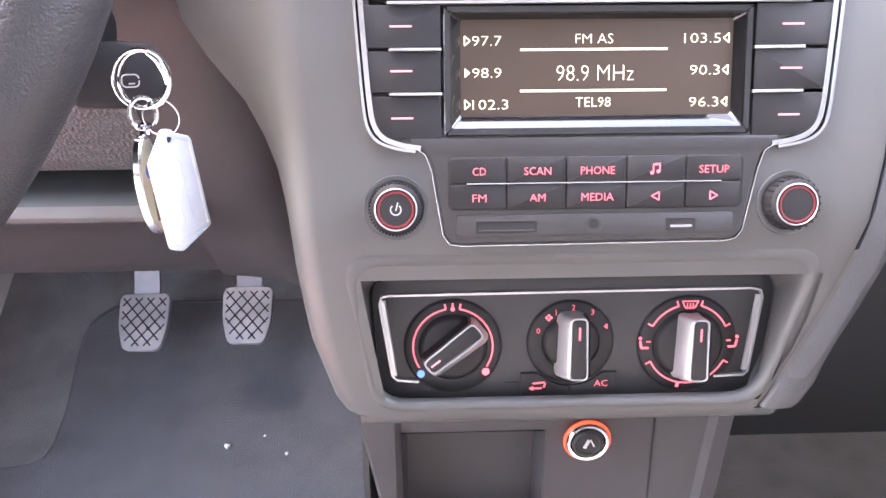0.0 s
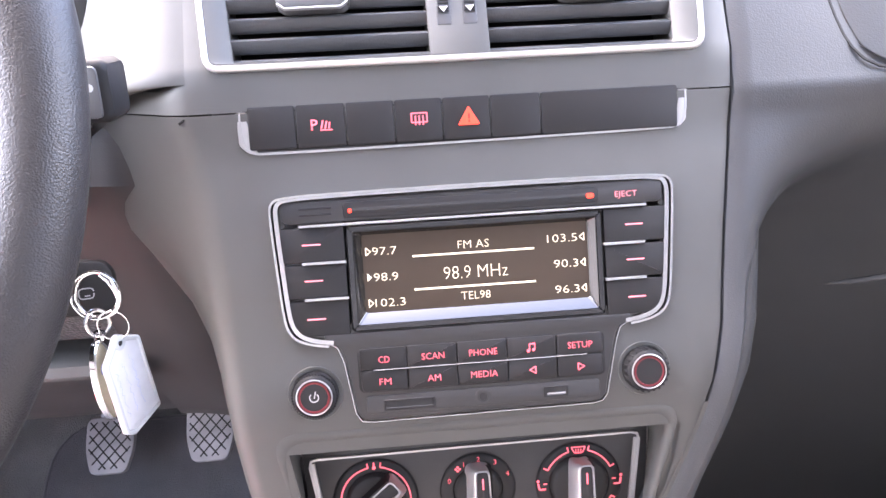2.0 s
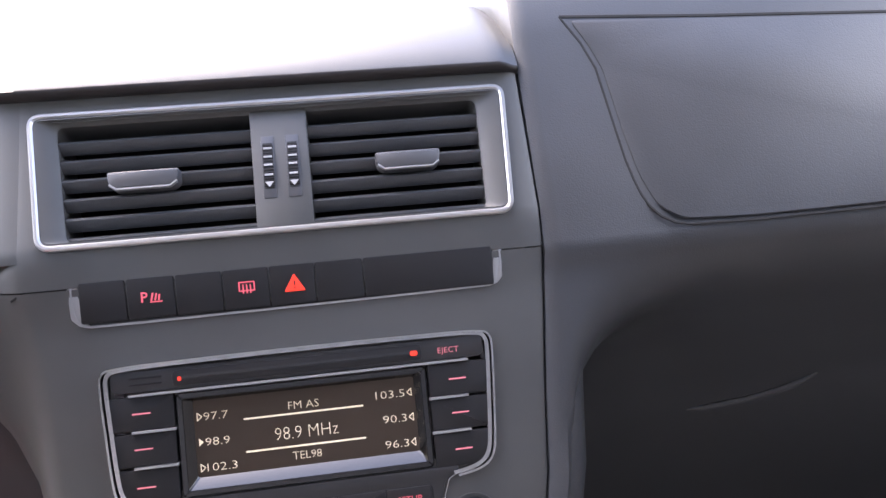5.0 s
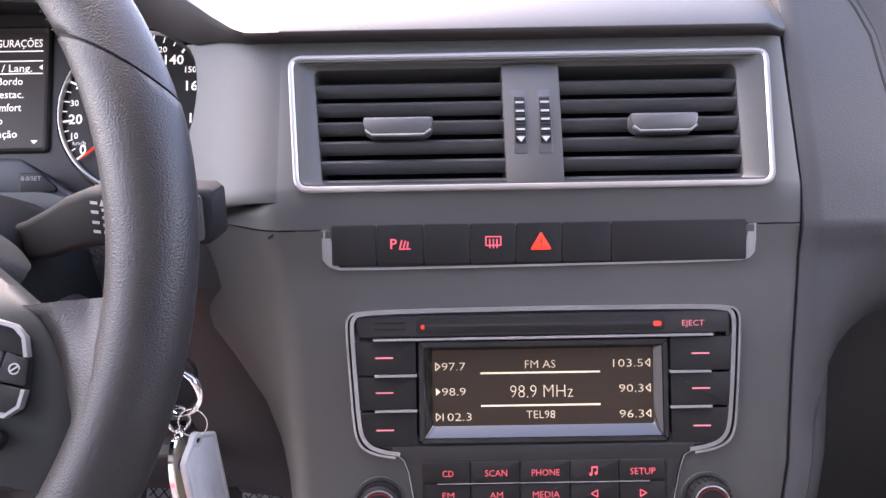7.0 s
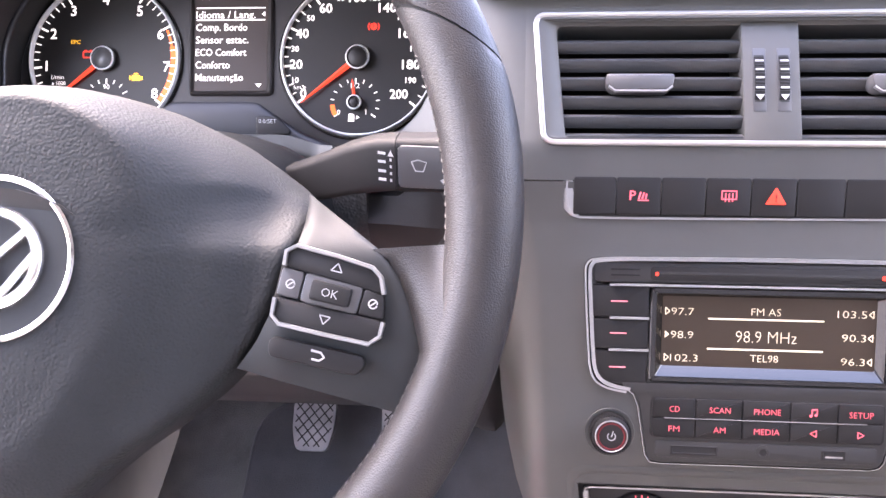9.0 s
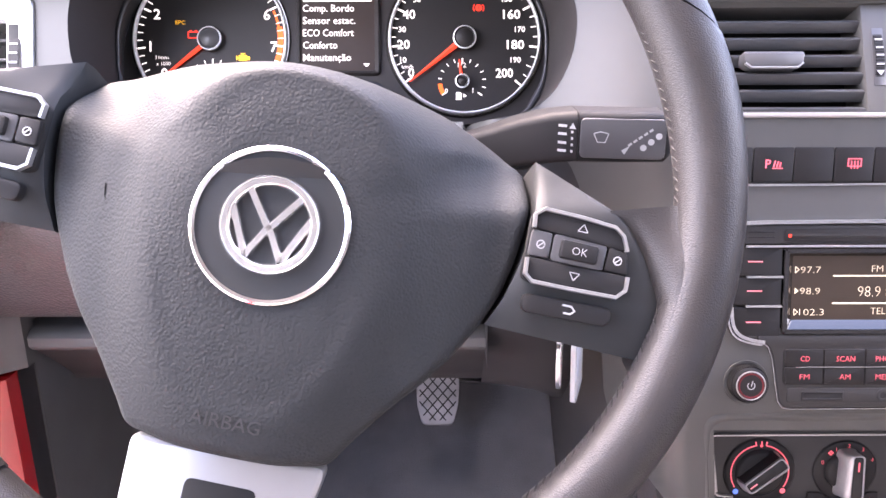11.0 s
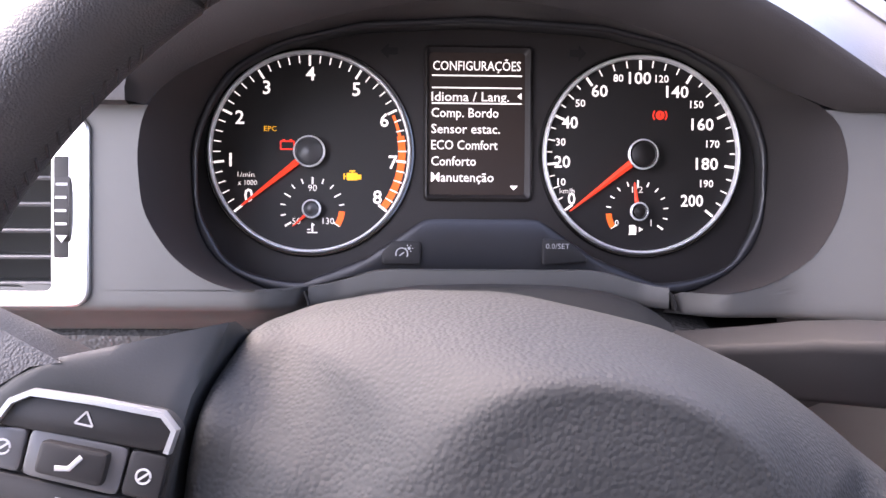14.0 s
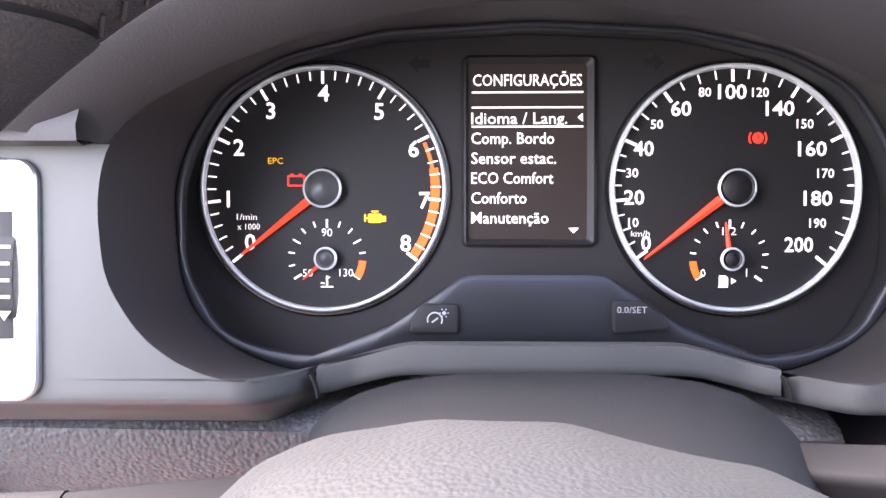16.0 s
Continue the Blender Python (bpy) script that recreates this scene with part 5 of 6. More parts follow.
part("battery_light", flat([bar(TX - 19.6, CY + 1.8, TX - 10.8, CY + 1.8, 0.9), bar(TX - 19.6, CY + 7.0, TX - 10.8, CY + 7.0, 0.9), bar(TX - 19.6, CY + 1.6, TX - 19.6, CY + 7.2, 0.9), bar(TX - 10.8, CY + 1.6, TX - 10.8, CY + 7.2, 0.9), bar(TX - 18.4, CY + 7.8, TX - 16.6, CY + 7.8, 1.0), bar(TX - 13.8, CY + 7.8, TX - 12.0, CY + 7.8, 1.0)], 0.95), SIGNAL, tach, "red battery light")
part("engine_light", flat([rr(TX + 24.2, CY - 18.6, TX + 31.6, CY - 13.6, 0.8, 2), bar(TX + 31, CY - 16.4, TX + 34, CY - 16.4, 3.2), bar(TX + 22.6, CY - 18, TX + 22.6, CY - 14, 0.9), bar(TX + 22.6, CY - 16, TX + 24.6, CY - 16, 0.8), bar(TX + 26, CY - 12.4, TX + 30, CY - 12.4, 0.9), bar(TX + 28, CY - 14, TX + 28, CY - 12.4, 0.8)], 0.95), YELLOW, tach, "yellow engine light")
# speedometer: 0 at 219 degrees, 100 at the top, 200 at -39


def pace(v):
    return between([(0, 216), (20, 186), (40, 156), (60, 126), (80, 108), (100, 91), (120, 75), (140, 58), (160, 26), (180, -7), (200, -40)], v)


spec = []
for i in range(41):
    v = i * 5
    big = v in (0, 20, 40, 60, 100, 140, 160, 180, 200)
    if 60 < v < 140 and v % 10:
        continue
    spec.append((pace(v), 57.4 if big else (60.4 if v % 10 else 59.2), 64.0, 1.6 if big else 0.8))
part("scale_print", ticks(SX, CY, spec, 0.9), WHITE, speed, "white lit scale marks")
for v, x, y in ((0, 66.5, -30.6), (20, 60, -5.8), (40, 65, 20.6), (60, 85, 42), (100, 112.3, 51), (140, 137.8, 42), (160, 155.2, 20.2), (180, 158.4, -6.4), (200, 148.4, -31.4)):
    letters(str(v), x, y, 0.95, 7.8, WHITE, speed, {1: 0, 2: 10.8, 3: 15.2}[len(str(v))], bold=0.014)
for v, x, y in ((10, 59.6, -19.4), (30, 58.9, 7.4), (50, 72, 33.6), (80, 97.6, 50.8), (120, 127.3, 50.6), (150, 151.2, 33.6), (170, 162.4, 7.0), (190, 158.4, -19.8)):
    letters(str(v), x, y, 0.95, 4.9, WHITE, speed, bold=0.006)
letters("km/h", 63.4, -25.4, 0.95, 3.4, WHITE, speed, 10)
needle("needle", SX, CY, 6, 62, 218.2, 5.4, 1.2, 3.6, speed)
hub(SX, CY, 10.2, speed, DIAL)
FX, FY = SX - 2.4, CY - 38.2
part("small_marks", ticks(FX, FY, [(a, 16.6 if k % 6 == 0 else 18, 21.2, 1.2 if k % 6 == 0 else 0.8) for k, a in enumerate(np.linspace(212, -34, 13))], 0.9), WHITE, speed)
part("reserve_band", flat([arc(FX, FY, 21.4, 184, 212, 8) + arc(FX, FY, 17.6, 212, 184, 8)], 1.0), ORANGE, speed)
letters("0", FX - 14.0, FY - 7.6, 0.95, 4.2, WHITE, speed)
letters("1", FX + 9.4, FY - 7.4, 0.95, 4.6, WHITE, speed)
letters("1/2", FX, FY + 15.0, 0.95, 4.2, WHITE, speed, 7.4)
part("fuel_mark", flat([rr(FX - 5.4, FY - 15, FX - 1.4, FY - 9, 0.4, 2), bar(FX - 0.8, FY - 14.4, FX - 0.8, FY - 10, 0.6), bar(FX - 5.8, FY - 15.2, FX - 0.6, FY - 15.2, 0.7), [(FX + 1.2, FY - 13.6), (FX + 4.0, FY - 12), (FX + 1.2, FY - 10.4)]], 0.95), WHITE, speed)
needle("small_needle", FX, FY, 3, 20, 97, 3.2, 1.4, 2.6, speed)
hub(FX, FY, 6.2, speed, DIAL)
bx, by = SX + 12.6, CY + 27.0
part("brake_light", flat([arc(bx, by, 3.0, 0, 345, 20)], 0.95), SIGNAL, speed, "red brake light")
part("brake_bars", strip(arc(bx, by, 4.6, 140, 220, 8), 0.8, 0.6, 0.95), SIGNAL, speed)
part("brake_bars", strip(arc(bx, by, 4.6, -40, 40, 8), 0.8, 0.6, 0.95), SIGNAL, speed)
part("brake_stroke", flat([bar(bx, by - 0.6, bx, by + 1.8, 0.7), bar(bx, by - 2.0, bx, by - 1.4, 0.7)], 1.1), DIAL, speed)
# menu display
lo, li = rr(-33.5, -33, 40, 71.5, 4, 6), rr(-30, -28.5, 34.5, 66.5, 2.5, 6)
part("display_frame", loft(bmesh.new(), [at(lo, 0), at(inset(lo, 0.8), 2.6), at(inset(lo, 2.2), 3.2), at(inset(li, -0.6), 0.8), at(li, 0.3)]), CLUSTER, cluster, "dark frame round the display", 50)
menu = part("display", flat([li], 0.4), LCD, cluster, "dark brown lit menu display", 0)
ZM = 0.7
letters("CONFIGURAÇÕES", 2.2, 57.8, ZM, 6.3, WHITE, menu, 59, bold=0.004)
for v in (51.2, 43.0, 32.6):
    part("rule", flat([rr(-28, v - 0.45, 32.4, v + 0.45, 0.1, 1)], ZM), WHITE, menu)
for i, (t, w) in enumerate((("Idioma / Lang.", 52), ("Comp. Bordo", 45), ("Sensor estac.", 46), ("ECO Comfort", 44.5), ("Conforto", 30), ("Manutenção", 42))):
    letters(t, -28.2, 37.2 - i * 10.8, ZM, 6.2, WHITE, menu, w, "LEFT", 0.004)
part("cursor", flat([[(32.2, 35.2), (29.4, 37.6), (32.2, 40.0)]], ZM), WHITE, menu)
part("more_arrow", flat([[(24.6, -22.4), (27.4, -25.4), (30.2, -22.4)]], ZM), WHITE, menu)
for x, k in ((-56.5, 1), (70.0, -1)):
    part("turn_arrow", block([(x - 6.0 * k, 67), (x - 0.5 * k, 61.5), (x - 0.5 * k, 64.6), (x + 5.5 * k, 64.6), (x + 5.5 * k, 69.4), (x - 0.5 * k, 69.4), (x - 0.5 * k, 72.5)][::k], -0.2, 0.5, 0), VOID, cluster, "unlit black turn arrow")
# shelf with two push buttons
for x0, x1, k in ((-58.8, -35, 1), (40, 67.5, -1)):
    pts = [(x0, -74.6), (x1, -74.6), (x1, -60), (x0 + 6, -60), (x0, -68)] if k > 0 else [(x0, -74.6), (x1, -72.6), (x1, -69), (x1 - 12, -58.4), (x0, -58)]
    btn = part("push_button", block(rounded(pts, 2.0, 3), 38, 44.5, 1.2), BUTTON, cluster, "black push button")
    if k > 0:
        part("dimmer_mark", strip(arc(-46.5, -67.8, 3.6, -30, 200, 16), 0.7, 44.4, 44.8), PRINT, btn)
        part("dimmer_sun", flat([arc(-42, -64.4, 1.0, 0, 330, 8), bar(-48, -69, -45, -66.8, 0.7)] + [bar(*polar(-42, -64.4, 1.6, a), *polar(-42, -64.4, 2.4, a), 0.5) for a in range(0, 360, 60)], 44.9), PRINT, btn)
    else:
        letters("0.0/SET", 49.5, -62.6, 44.9, 3.2, PRINT, btn, 14.5)

# ---- left air vent ----
lv = thing("side_air_vent", CL @ pose(0, 0, 0.1), "black slatted side air vent in a bright silver frame", "air vent")
LX0, LX1, LY0, LY1 = -333, -211, -96, 6
o = rr(LX0, LY0, LX1, LY1, 9, 6)
part("silver_edge", ring(o, inset(o, 4.0), -1, 3.4, 1.0), SILVER, lv, "satin silver edge")
h = rr(LX0 + 22, LY0 + 9, LX1 - 21.5, LY1 - 19, 3, 6)
part("frame", loft(bmesh.new(), [at(inset(o, 3.6), 2.0), at(inset(o, 5), 2.0), at(inset(h, -1.5), 0.5), at(h, -1), at(h, -36)], True, False, True), SILVER, lv, "silver-grey frame")
for i in range(5):
    v = LY0 + 12 + i * 14.2
    prof = [(v + 1.0, -3), (v + 0.9, -4), (v + 2.0, -20), (v + 0.6, -21), (v - 1.1, -4), (v - 1.1, -3), (v, -2.4)]
    part("slat", loft(bmesh.new(), [[(u / 1000, y / 1000, z / 1000) for y, z in prof] for u in (LX0 + 22, LX1 - 21.5)], True, True, True), DASH, lv)
# the side vent's inner shade, painted by a near-black block
part("cavity", block(inset(h, 0.4), -38, -30, 0), VOID, lv)
wx = LX1 - 14
part("wheel_well", block(rr(wx - 5, LY0 + 26, wx + 5, LY1 - 22, 1, 2), 0.6, 1.4, 0.2), VOID, lv)
bm = bmesh.new()
loft(bm, [[((wx + w) / 1000, (-44 + 21 * math.sin(t)) / 1000, (-2 + 6.0 * math.cos(t)) / 1000) for t in np.linspace(-1.5, 1.5, 25)] for w in (-4, 4)], closed=False)
tw = part("thumbwheel", bm, BUTTON, lv, "black ribbed thumbwheel")
for v in (-31, -38, -45, -52):
    t = math.asin((v + 44) / 21)
    part("mark", flat([bar(wx - 3, v, wx + 3, v, 1.4)], -2 + 6.0 * math.cos(t) + 0.6), PRINT, tw, "white mark")
part("arrow", flat([[(wx - 3, -58), (wx, -62), (wx + 3, -58)]], 3.4), PRINT, tw)

# ---- light switch ----
ls = thing("light_switch", DRIVE @ leaning(-0.690, 0.466, 0.648, 5), "round grey rotary light switch on the knee panel", "light switch")
part("bezel", lathe([(34, 0), (33.4, 3), (30, 4.6), (27, 3.4), (25.5, 1)], 56), LOWER, ls)
part("knob", lathe([(24.5, 1), (24, 7), (21, 9), (0.01, 9.5)], 56), TILE, ls)

# ---- steering wheel ----
WH = DRIVE @ leaning(-0.384, 0.226, 0.7345, 24, -12.7) @ pose(0, 0, 0, 0, 1.9)
wheel = thing("steering_wheel", WH, "black leather three-spoke steering wheel, turned slightly clockwise", "steering wheel")
RIM = DRIVE @ leaning(-0.3825, 0.2535, 0.7504, 23, -12.7) @ pose(0, 0, -0.010)
RM, RT = 216.4, 17.4


def rim_point(a, t, grow=0.0):
    deg = math.degrees(a) % 360
    fat = 1.0 + 0.08 * math.exp(-((deg - 28) / 14) ** 2) + 0.08 * math.exp(-((deg - 152) / 14) ** 2)
    r = RM + (RT * fat + grow) * math.cos(t)
    return RIM @ Vector((r * math.cos(a) / 1000, r * math.sin(a) / 1000, (RT * 0.94 * fat + grow) * math.sin(t) / 1000))


def rim_section(a0, a1, n, mat, name, grow=0.0, slant0=0.0, slant1=0.0):
    """A stretch of the rim; its ends may run slantwise round it."""
    loops = []
    for i in range(n + 1):
        f = i / n
        s0, s1 = slant0 * (1 - f) ** 3, slant1 * f ** 3
        loops.append([rim_point(radians(a0 + (a1 - a0) * f + (s0 + s1) * math.cos(2 * math.pi * j / 22)), 2 * math.pi * j / 22, grow) for j in range(22)])
    return fitted(name, loft(bmesh.new(), loops, True, a1 - a0 < 359, a1 - a0 < 359), mat, wheel, smooth=60)


rim_section(-58, 36.0, 48, LEATHER, "rim_grip", 0.5, 0.0, -6.2)
rim_section(36.6, 143.4, 48, LEATHER, "rim_top", 0.0, -6.2, 6.2)
rim_section(144.0, 238, 48, LEATHER, "rim_grip", 0.5, 6.2, 0.0)
rim_section(238.5, 301.5, 24, LEATHER, "rim_bottom")
rim_section(0, 360, 120, SEAM, "rim_core", -0.7)
# cross stitches along the inside of the rim
st = bmesh.new()
for a0, a1 in ((-54, 36), (42, 138), (144, 234)):
    k = int(abs(a1 - a0) / 1.5)
    for i in range(k):
        a = radians(a0 + (a1 - a0) * i / k)
        tube([rim_point(a, radians(168), 0.35), rim_point(a + radians(0.55), radians(176), 0.5), rim_point(a + radians(1.0), radians(185), 0.35)], 0.00045, 5, False, st)
tagged(fitted("stitching", st, THREAD, wheel, "dark cross stitching inside the rim"), "", "", "", "stuff")

# airbag cover: a domed cushion
half_cover = [(50, -108), (56, -98), (73, -75), (87, -59.5), (100, -42), (111, -22), (116.5, -8), (120, 8), (122, 24), (122.5, 44), (119, 63.5), (100, 76), (69, 88.5), (30, 96.5)]
outline = rounded([(-26, -111.5), (26, -111.5)] + half_cover + [(-x, y) for x, y in half_cover[::-1]], 7, 4)

outline = [(p[0] + (q[0] - p[0]) * i / n, p[1] + (q[1] - p[1]) * i / n) for p, q in zip(outline, outline[1:] + outline[:1]) for n in (max(1, int(math.dist(p, q) / 3.5)),) for i in range(n)]


def run_back(x, y):
    """How far the upper part of the cushion falls away outside its round crest."""
    a = math.degrees(math.atan2(y, abs(x) + 1e-6))
    if a < 8:
        return 0.0
    r = math.hypot(x, y)
    crest = 57.0 + 17.0 * smoothstep(0, 65, a)
    top = 96.0 - 0.00088 * abs(x) ** 2.2
    edge = min(r * top / max(y, 1.0), r * 121.0 / max(abs(x), 1.0), 138.0)
    g = max(0.0, (r - crest) / (edge - crest))
    return (46.0 * smoothstep(15, 33, a) + 13.0 * smoothstep(27, 75, a)) * g ** 1.5


def cover_z(x, y):
    """The cushion: a broad flat crown, soft flanks, and a top that runs back towards the dashboard."""
    r = math.hypot(x * 1.08, y * 0.72 if y > 0 else y * 0.60)
    z = 0.0 - 1.5 * smoothstep(36, 54, r) - 15.0 * smoothstep(54, 94, r) - 11.0 * smoothstep(88, 122, r)
    return z - run_back(x, y)


loops = []
for f, dz in [(1.0, -40), (1.0, -12), (0.995, -6), (0.985, -2.6), (0.97, -0.8)] + [(0.95 - 0.02 * i, 0.0) for i in range(20)] + [(0.555, 0), (0.52, 0), (0.48, 0), (0.45, 0), (0.42, 0), (0.385, 0), (0.33, -1.5), (0.1, -1.5)]:
    loop = []
    for x, y in outline:
        r = math.hypot(x, y)
        k = f
        px, py = x * k, y * k
        if k < 0.5:
            g = (0.5 - k) / 0.5
            cr = 37.8 * min(1.0, k / 0.385)
            m = smoothstep(0.56, 0.42, k)
            px, py = px * (1 - m) + x / r * cr * m, py * (1 - m) + y / r * cr * m
            if 0.385 < k < 0.5:
                cr2 = 37.8 + (k - 0.385) * 110
                px, py = px * (1 - m) + x / r * cr2 * m, py * (1 - m) + y / r * cr2 * m
        loop.append((px / 1000, py / 1000, (cover_z(px, py) + dz) / 1000))
    loops.append(loop)
cover = part("airbag_cover", loft(bmesh.new(), loops, True, True, True), COVER, wheel, "leather-grained grey-black airbag cover", 50)
# flat letters, darker in colour to paint the shading of an emboss
letters("AIRBAG", 0, -93, cover_z(0, -93) + 1.0, 6.4, DARK, cover, 33, "CENTER", 0.0, 0.0, "emboss_shade_lettering")
part("emblem_plate", lathe([(37.0, -1.4), (36.4, 0.4), (0.01, 0.6)], 64), SPOKE, wheel, "smooth dark disc")
part("emblem_ring", lathe([(37.8, -0.6), (37.6, 1.4), (36.4, 2.2), (35.0, 1.6), (34.6, 0.2)], 96), CHROME, wheel, "chrome ring")
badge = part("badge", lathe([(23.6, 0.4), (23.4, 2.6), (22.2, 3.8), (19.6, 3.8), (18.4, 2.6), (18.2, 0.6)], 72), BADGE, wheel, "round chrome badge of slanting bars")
for p in ([(-12.6, 15.4), (-0.6, -1.4)], [(12.6, 15.4), (0.6, -1.4)], [(-18.8, 6.0), (-8.4, -16.0)], [(-8.4, -16.0), (0.2, -0.6)], [(-0.2, -0.6), (8.4, -16.0)], [(8.4, -16.0), (18.8, 6.0)]):
    part("badge_bar", strip(p, 3.9, 0.6, 3.4), BADGE, badge, "slanting chrome bar")
part("scratch", strip([(-86, 4), (-85, -2), (-82, -7), (-79, -8)], 0.5, cover_z(-84, -2) - 2, cover_z(-84, -2) + 0.05), SEAM, cover, "small scuff")

# spokes with key pads
for sign in (-1, 1):
    def mx(pts):
        q = [(sign * x, y) for x, y in pts]
        return q if sign > 0 else q[::-1]

    # the spoke's face runs from the seam beside the cushion to the rim, falling back at its upper inner corner
    seam_line = [(110.5, -24.5), (117.2, -10), (121.6, 8), (123.8, 24), (124.3, 44), (120.8, 65.5)]
    far_line = [(196, -26), (198, -12), (194, 6), (185, 24), (173, 39), (163, 46)]

    def spoke_z(x, y):
        return -21.5 - 2.5 * smoothstep(130, 119, x) - 11.0 * smoothstep(22, 62, y) * smoothstep(165, 121, x) - 4.0 * smoothstep(40, 54, y) - 5.0 * smoothstep(2, -26, y)

    grid = []
    for i in range(15):
        f = i / 14
        k = min(4, int(f * 5))
        g = f * 5 - k
        p, q = [(c[k][0] + (c[k + 1][0] - c[k][0]) * g, c[k][1] + (c[k + 1][1] - c[k][1]) * g) for c in (seam_line, far_line)]
        row = []
        for h in range(17):
            u = h / 16
            x, y = p[0] + (q[0] - p[0]) * u, p[1] + (q[1] - p[1]) * u
            edge = 1.6 if i in (0, 14) or h in (0, 16) else 0.0
            row.append((sign * x / 1000, y / 1000, (spoke_z(x, y) - edge) / 1000))
        grid.append(row)
    face_ = sheet(grid)
    border = grid[0] + [r[-1] for r in grid[1:-1]] + grid[-1][::-1] + [r[0] for r in grid[-2:0:-1]]
    loft(face_, [border, [(x, y, z - 0.010) for x, y, z in border], [(x * 0.985, y * 0.93, z - 0.034) for x, y, z in border]], True, False, True)
    bmesh.ops.remove_doubles(face_, verts=face_.verts, dist=1e-5)
    part("spoke", face_, SPOKE, wheel, "smooth dark plastic spoke", 50)
    sunk = Matrix.Translation((0, 0.0022 * K, -0.0140 * K)) @ Matrix.Scale(1.05, 4)
    # leather web flowing from the spoke into the rim
    web = []
    for (px, py), a in (((183, -28), -19), ((186, -19), -14), ((187, -8), -9.5), ((186, 3), -6.5), ((181, 13), -4), ((176, 22), -1), ((170, 31), 2.5), ((163, 38), 6), ((155, 41), 8.5)):
        a = radians(a if sign > 0 else 180 - a)
        front = [WH @ Vector((sign * (px - 2) * 1.05 / 1000, (py * 1.05 + 2.2) / 1000, z / 1000)) for z in (-23.6, -22.4)]
        edge_ = smoothstep(16, 34, abs(py - 8))
        crest, side_, back = rim_point(a, radians(96 + 62 * edge_), -0.4), rim_point(a, radians(135 + 35 * edge_), 0.5), rim_point(a, radians(250), -1)
        mid_ = front[1] * 0.55 + side_ * 0.45 + (WH.to_3x3() @ Vector((0, 0, 0.0012)))
        near = front[1] * 0.25 + side_ * 0.75 + (WH.to_3x3() @ Vector((0, 0, 0.0006)))
        web.append([front[0], front[1], mid_, near, side_, crest, back, WH @ Vector((sign * (px - 2) * 1.05 / 1000, (py * 1.05 + 2.2) / 1000, -0.054))])
    fitted("spoke_web", loft(bmesh.new(), web, True, True, True), LEATHER, wheel, "leather web between spoke and rim", 70)
    pad_o = mx(rounded([(116.5, 0.5), (121, -1.5), (163, -0.5), (167.5, 4), (166, 14), (161, 30), (156, 33.5), (121, 35), (116, 31)], 5, 4))
    base = part("key_pad", block(pad_o, -9, -4.6, 0.8), SEAM, wheel, "dark seat of the key pad")
    top = mx(rounded([(118.5, 24.5), (164.0, 22.5), (161, 30), (156, 33.2), (121.5, 34.6), (117.2, 31)], 3, 3))
    bot = mx(rounded([(117.0, 10.5), (118, 2.2), (122, -0.8), (162.5, 0), (166.4, 4.2), (166.2, 11.2)], 3, 3))
    part("upper_key", block(top, -6, -2.2, 1.0), BUTTON, base, "dark key")
    part("lower_key", block(bot, -6, -2.2, 1.0), BUTTON, base, "dark key")
    part("outer_key", block(mx(rounded([(154.5, 11.6), (166.0, 11.8), (164.2, 22.0), (155, 23.4)], 1.5, 2)), -6, -2.4, 0.8), BUTTON if sign > 0 else TILE, base)
    part("inner_key", block(mx(rounded([(117.4, 11.4), (127.6, 11.6), (127.4, 23.8), (117.4, 23.8)], 1.5, 2)), -6, -2.4, 0.8), TILE if sign > 0 else BUTTON, base)
    part("centre_frame", block(mx(rounded([(128.2, 10.8), (154, 11.2), (154.2, 23.6), (128, 24.0)], 2, 2)), -6, -2.6, 0.8), TILE, base, "grey frame of the centre key")
    part("centre_key", block(mx(rounded([(132, 13.0), (150, 13.2), (150, 21.8), (132, 22.0)], 1.5, 2)), -5, 0.4, 1.0), BUTTON, base, "raised centre key")
    p_up = [(118.0, 24.8), (117.4, 31), (121.5, 34.4), (140, 34.0), (156, 32.8), (160.6, 29.6), (163.6, 22.6)]
    p_dn = [(117.6, 10.0), (118.2, 2.4), (122, -0.6), (142, -0.4), (162.2, 0.2), (166.2, 4.4), (166.2, 10.8)]
    part("upper_trim", strip([(sign * x, y) for x, y in p_up], 2.0, -4, -0.6), SILVER, base, "bright silver edge")
    part("lower_trim", strip([(sign * x, y) for x, y in p_dn], 2.0, -4, -0.6), SILVER, base, "bright silver edge")
    lower = part("long_key", block(mx(rounded([(119, -6.5), (120, -15.5), (160, -14.6), (163, -10), (161.5, -5.4)], 4, 4)), -9, -3.4, 1.0), BUTTON, wheel, "long dark key under the pad")
    base.matrix_basis = lower.matrix_basis = sunk

    def S(pts):
        return [(sign * x, y) for x, y in pts]

    part("up_mark", flat([bar(*S([(138.6, 27.4)])[0], *S([(143.4, 27.4)])[0], 0.5), bar(*S([(138.6, 27.4)])[0], *S([(141, 31)])[0], 0.5), bar(*S([(143.4, 27.4)])[0], *S([(141, 31)])[0], 0.5)], -1.9), PRINT, base)
    part("down_mark", flat([bar(*S([(138.6, 7.4)])[0], *S([(143.4, 7.4)])[0], 0.5), bar(*S([(138.6, 7.4)])[0], *S([(141, 3.8)])[0], 0.5), bar(*S([(143.4, 7.4)])[0], *S([(141, 3.8)])[0], 0.5)], -1.9), PRINT, base)
    for x in (122.6, 160):
        part("side_mark", strip(arc(sign * x, 17.4, 1.9, 0, 350, 14), 0.6, -2.6, -2.1), PRINT, base)
        part("side_stroke", flat([bar(sign * x - 1.4, 16, sign * x + 1.4, 18.8, 0.6)], -2.0), PRINT, base)
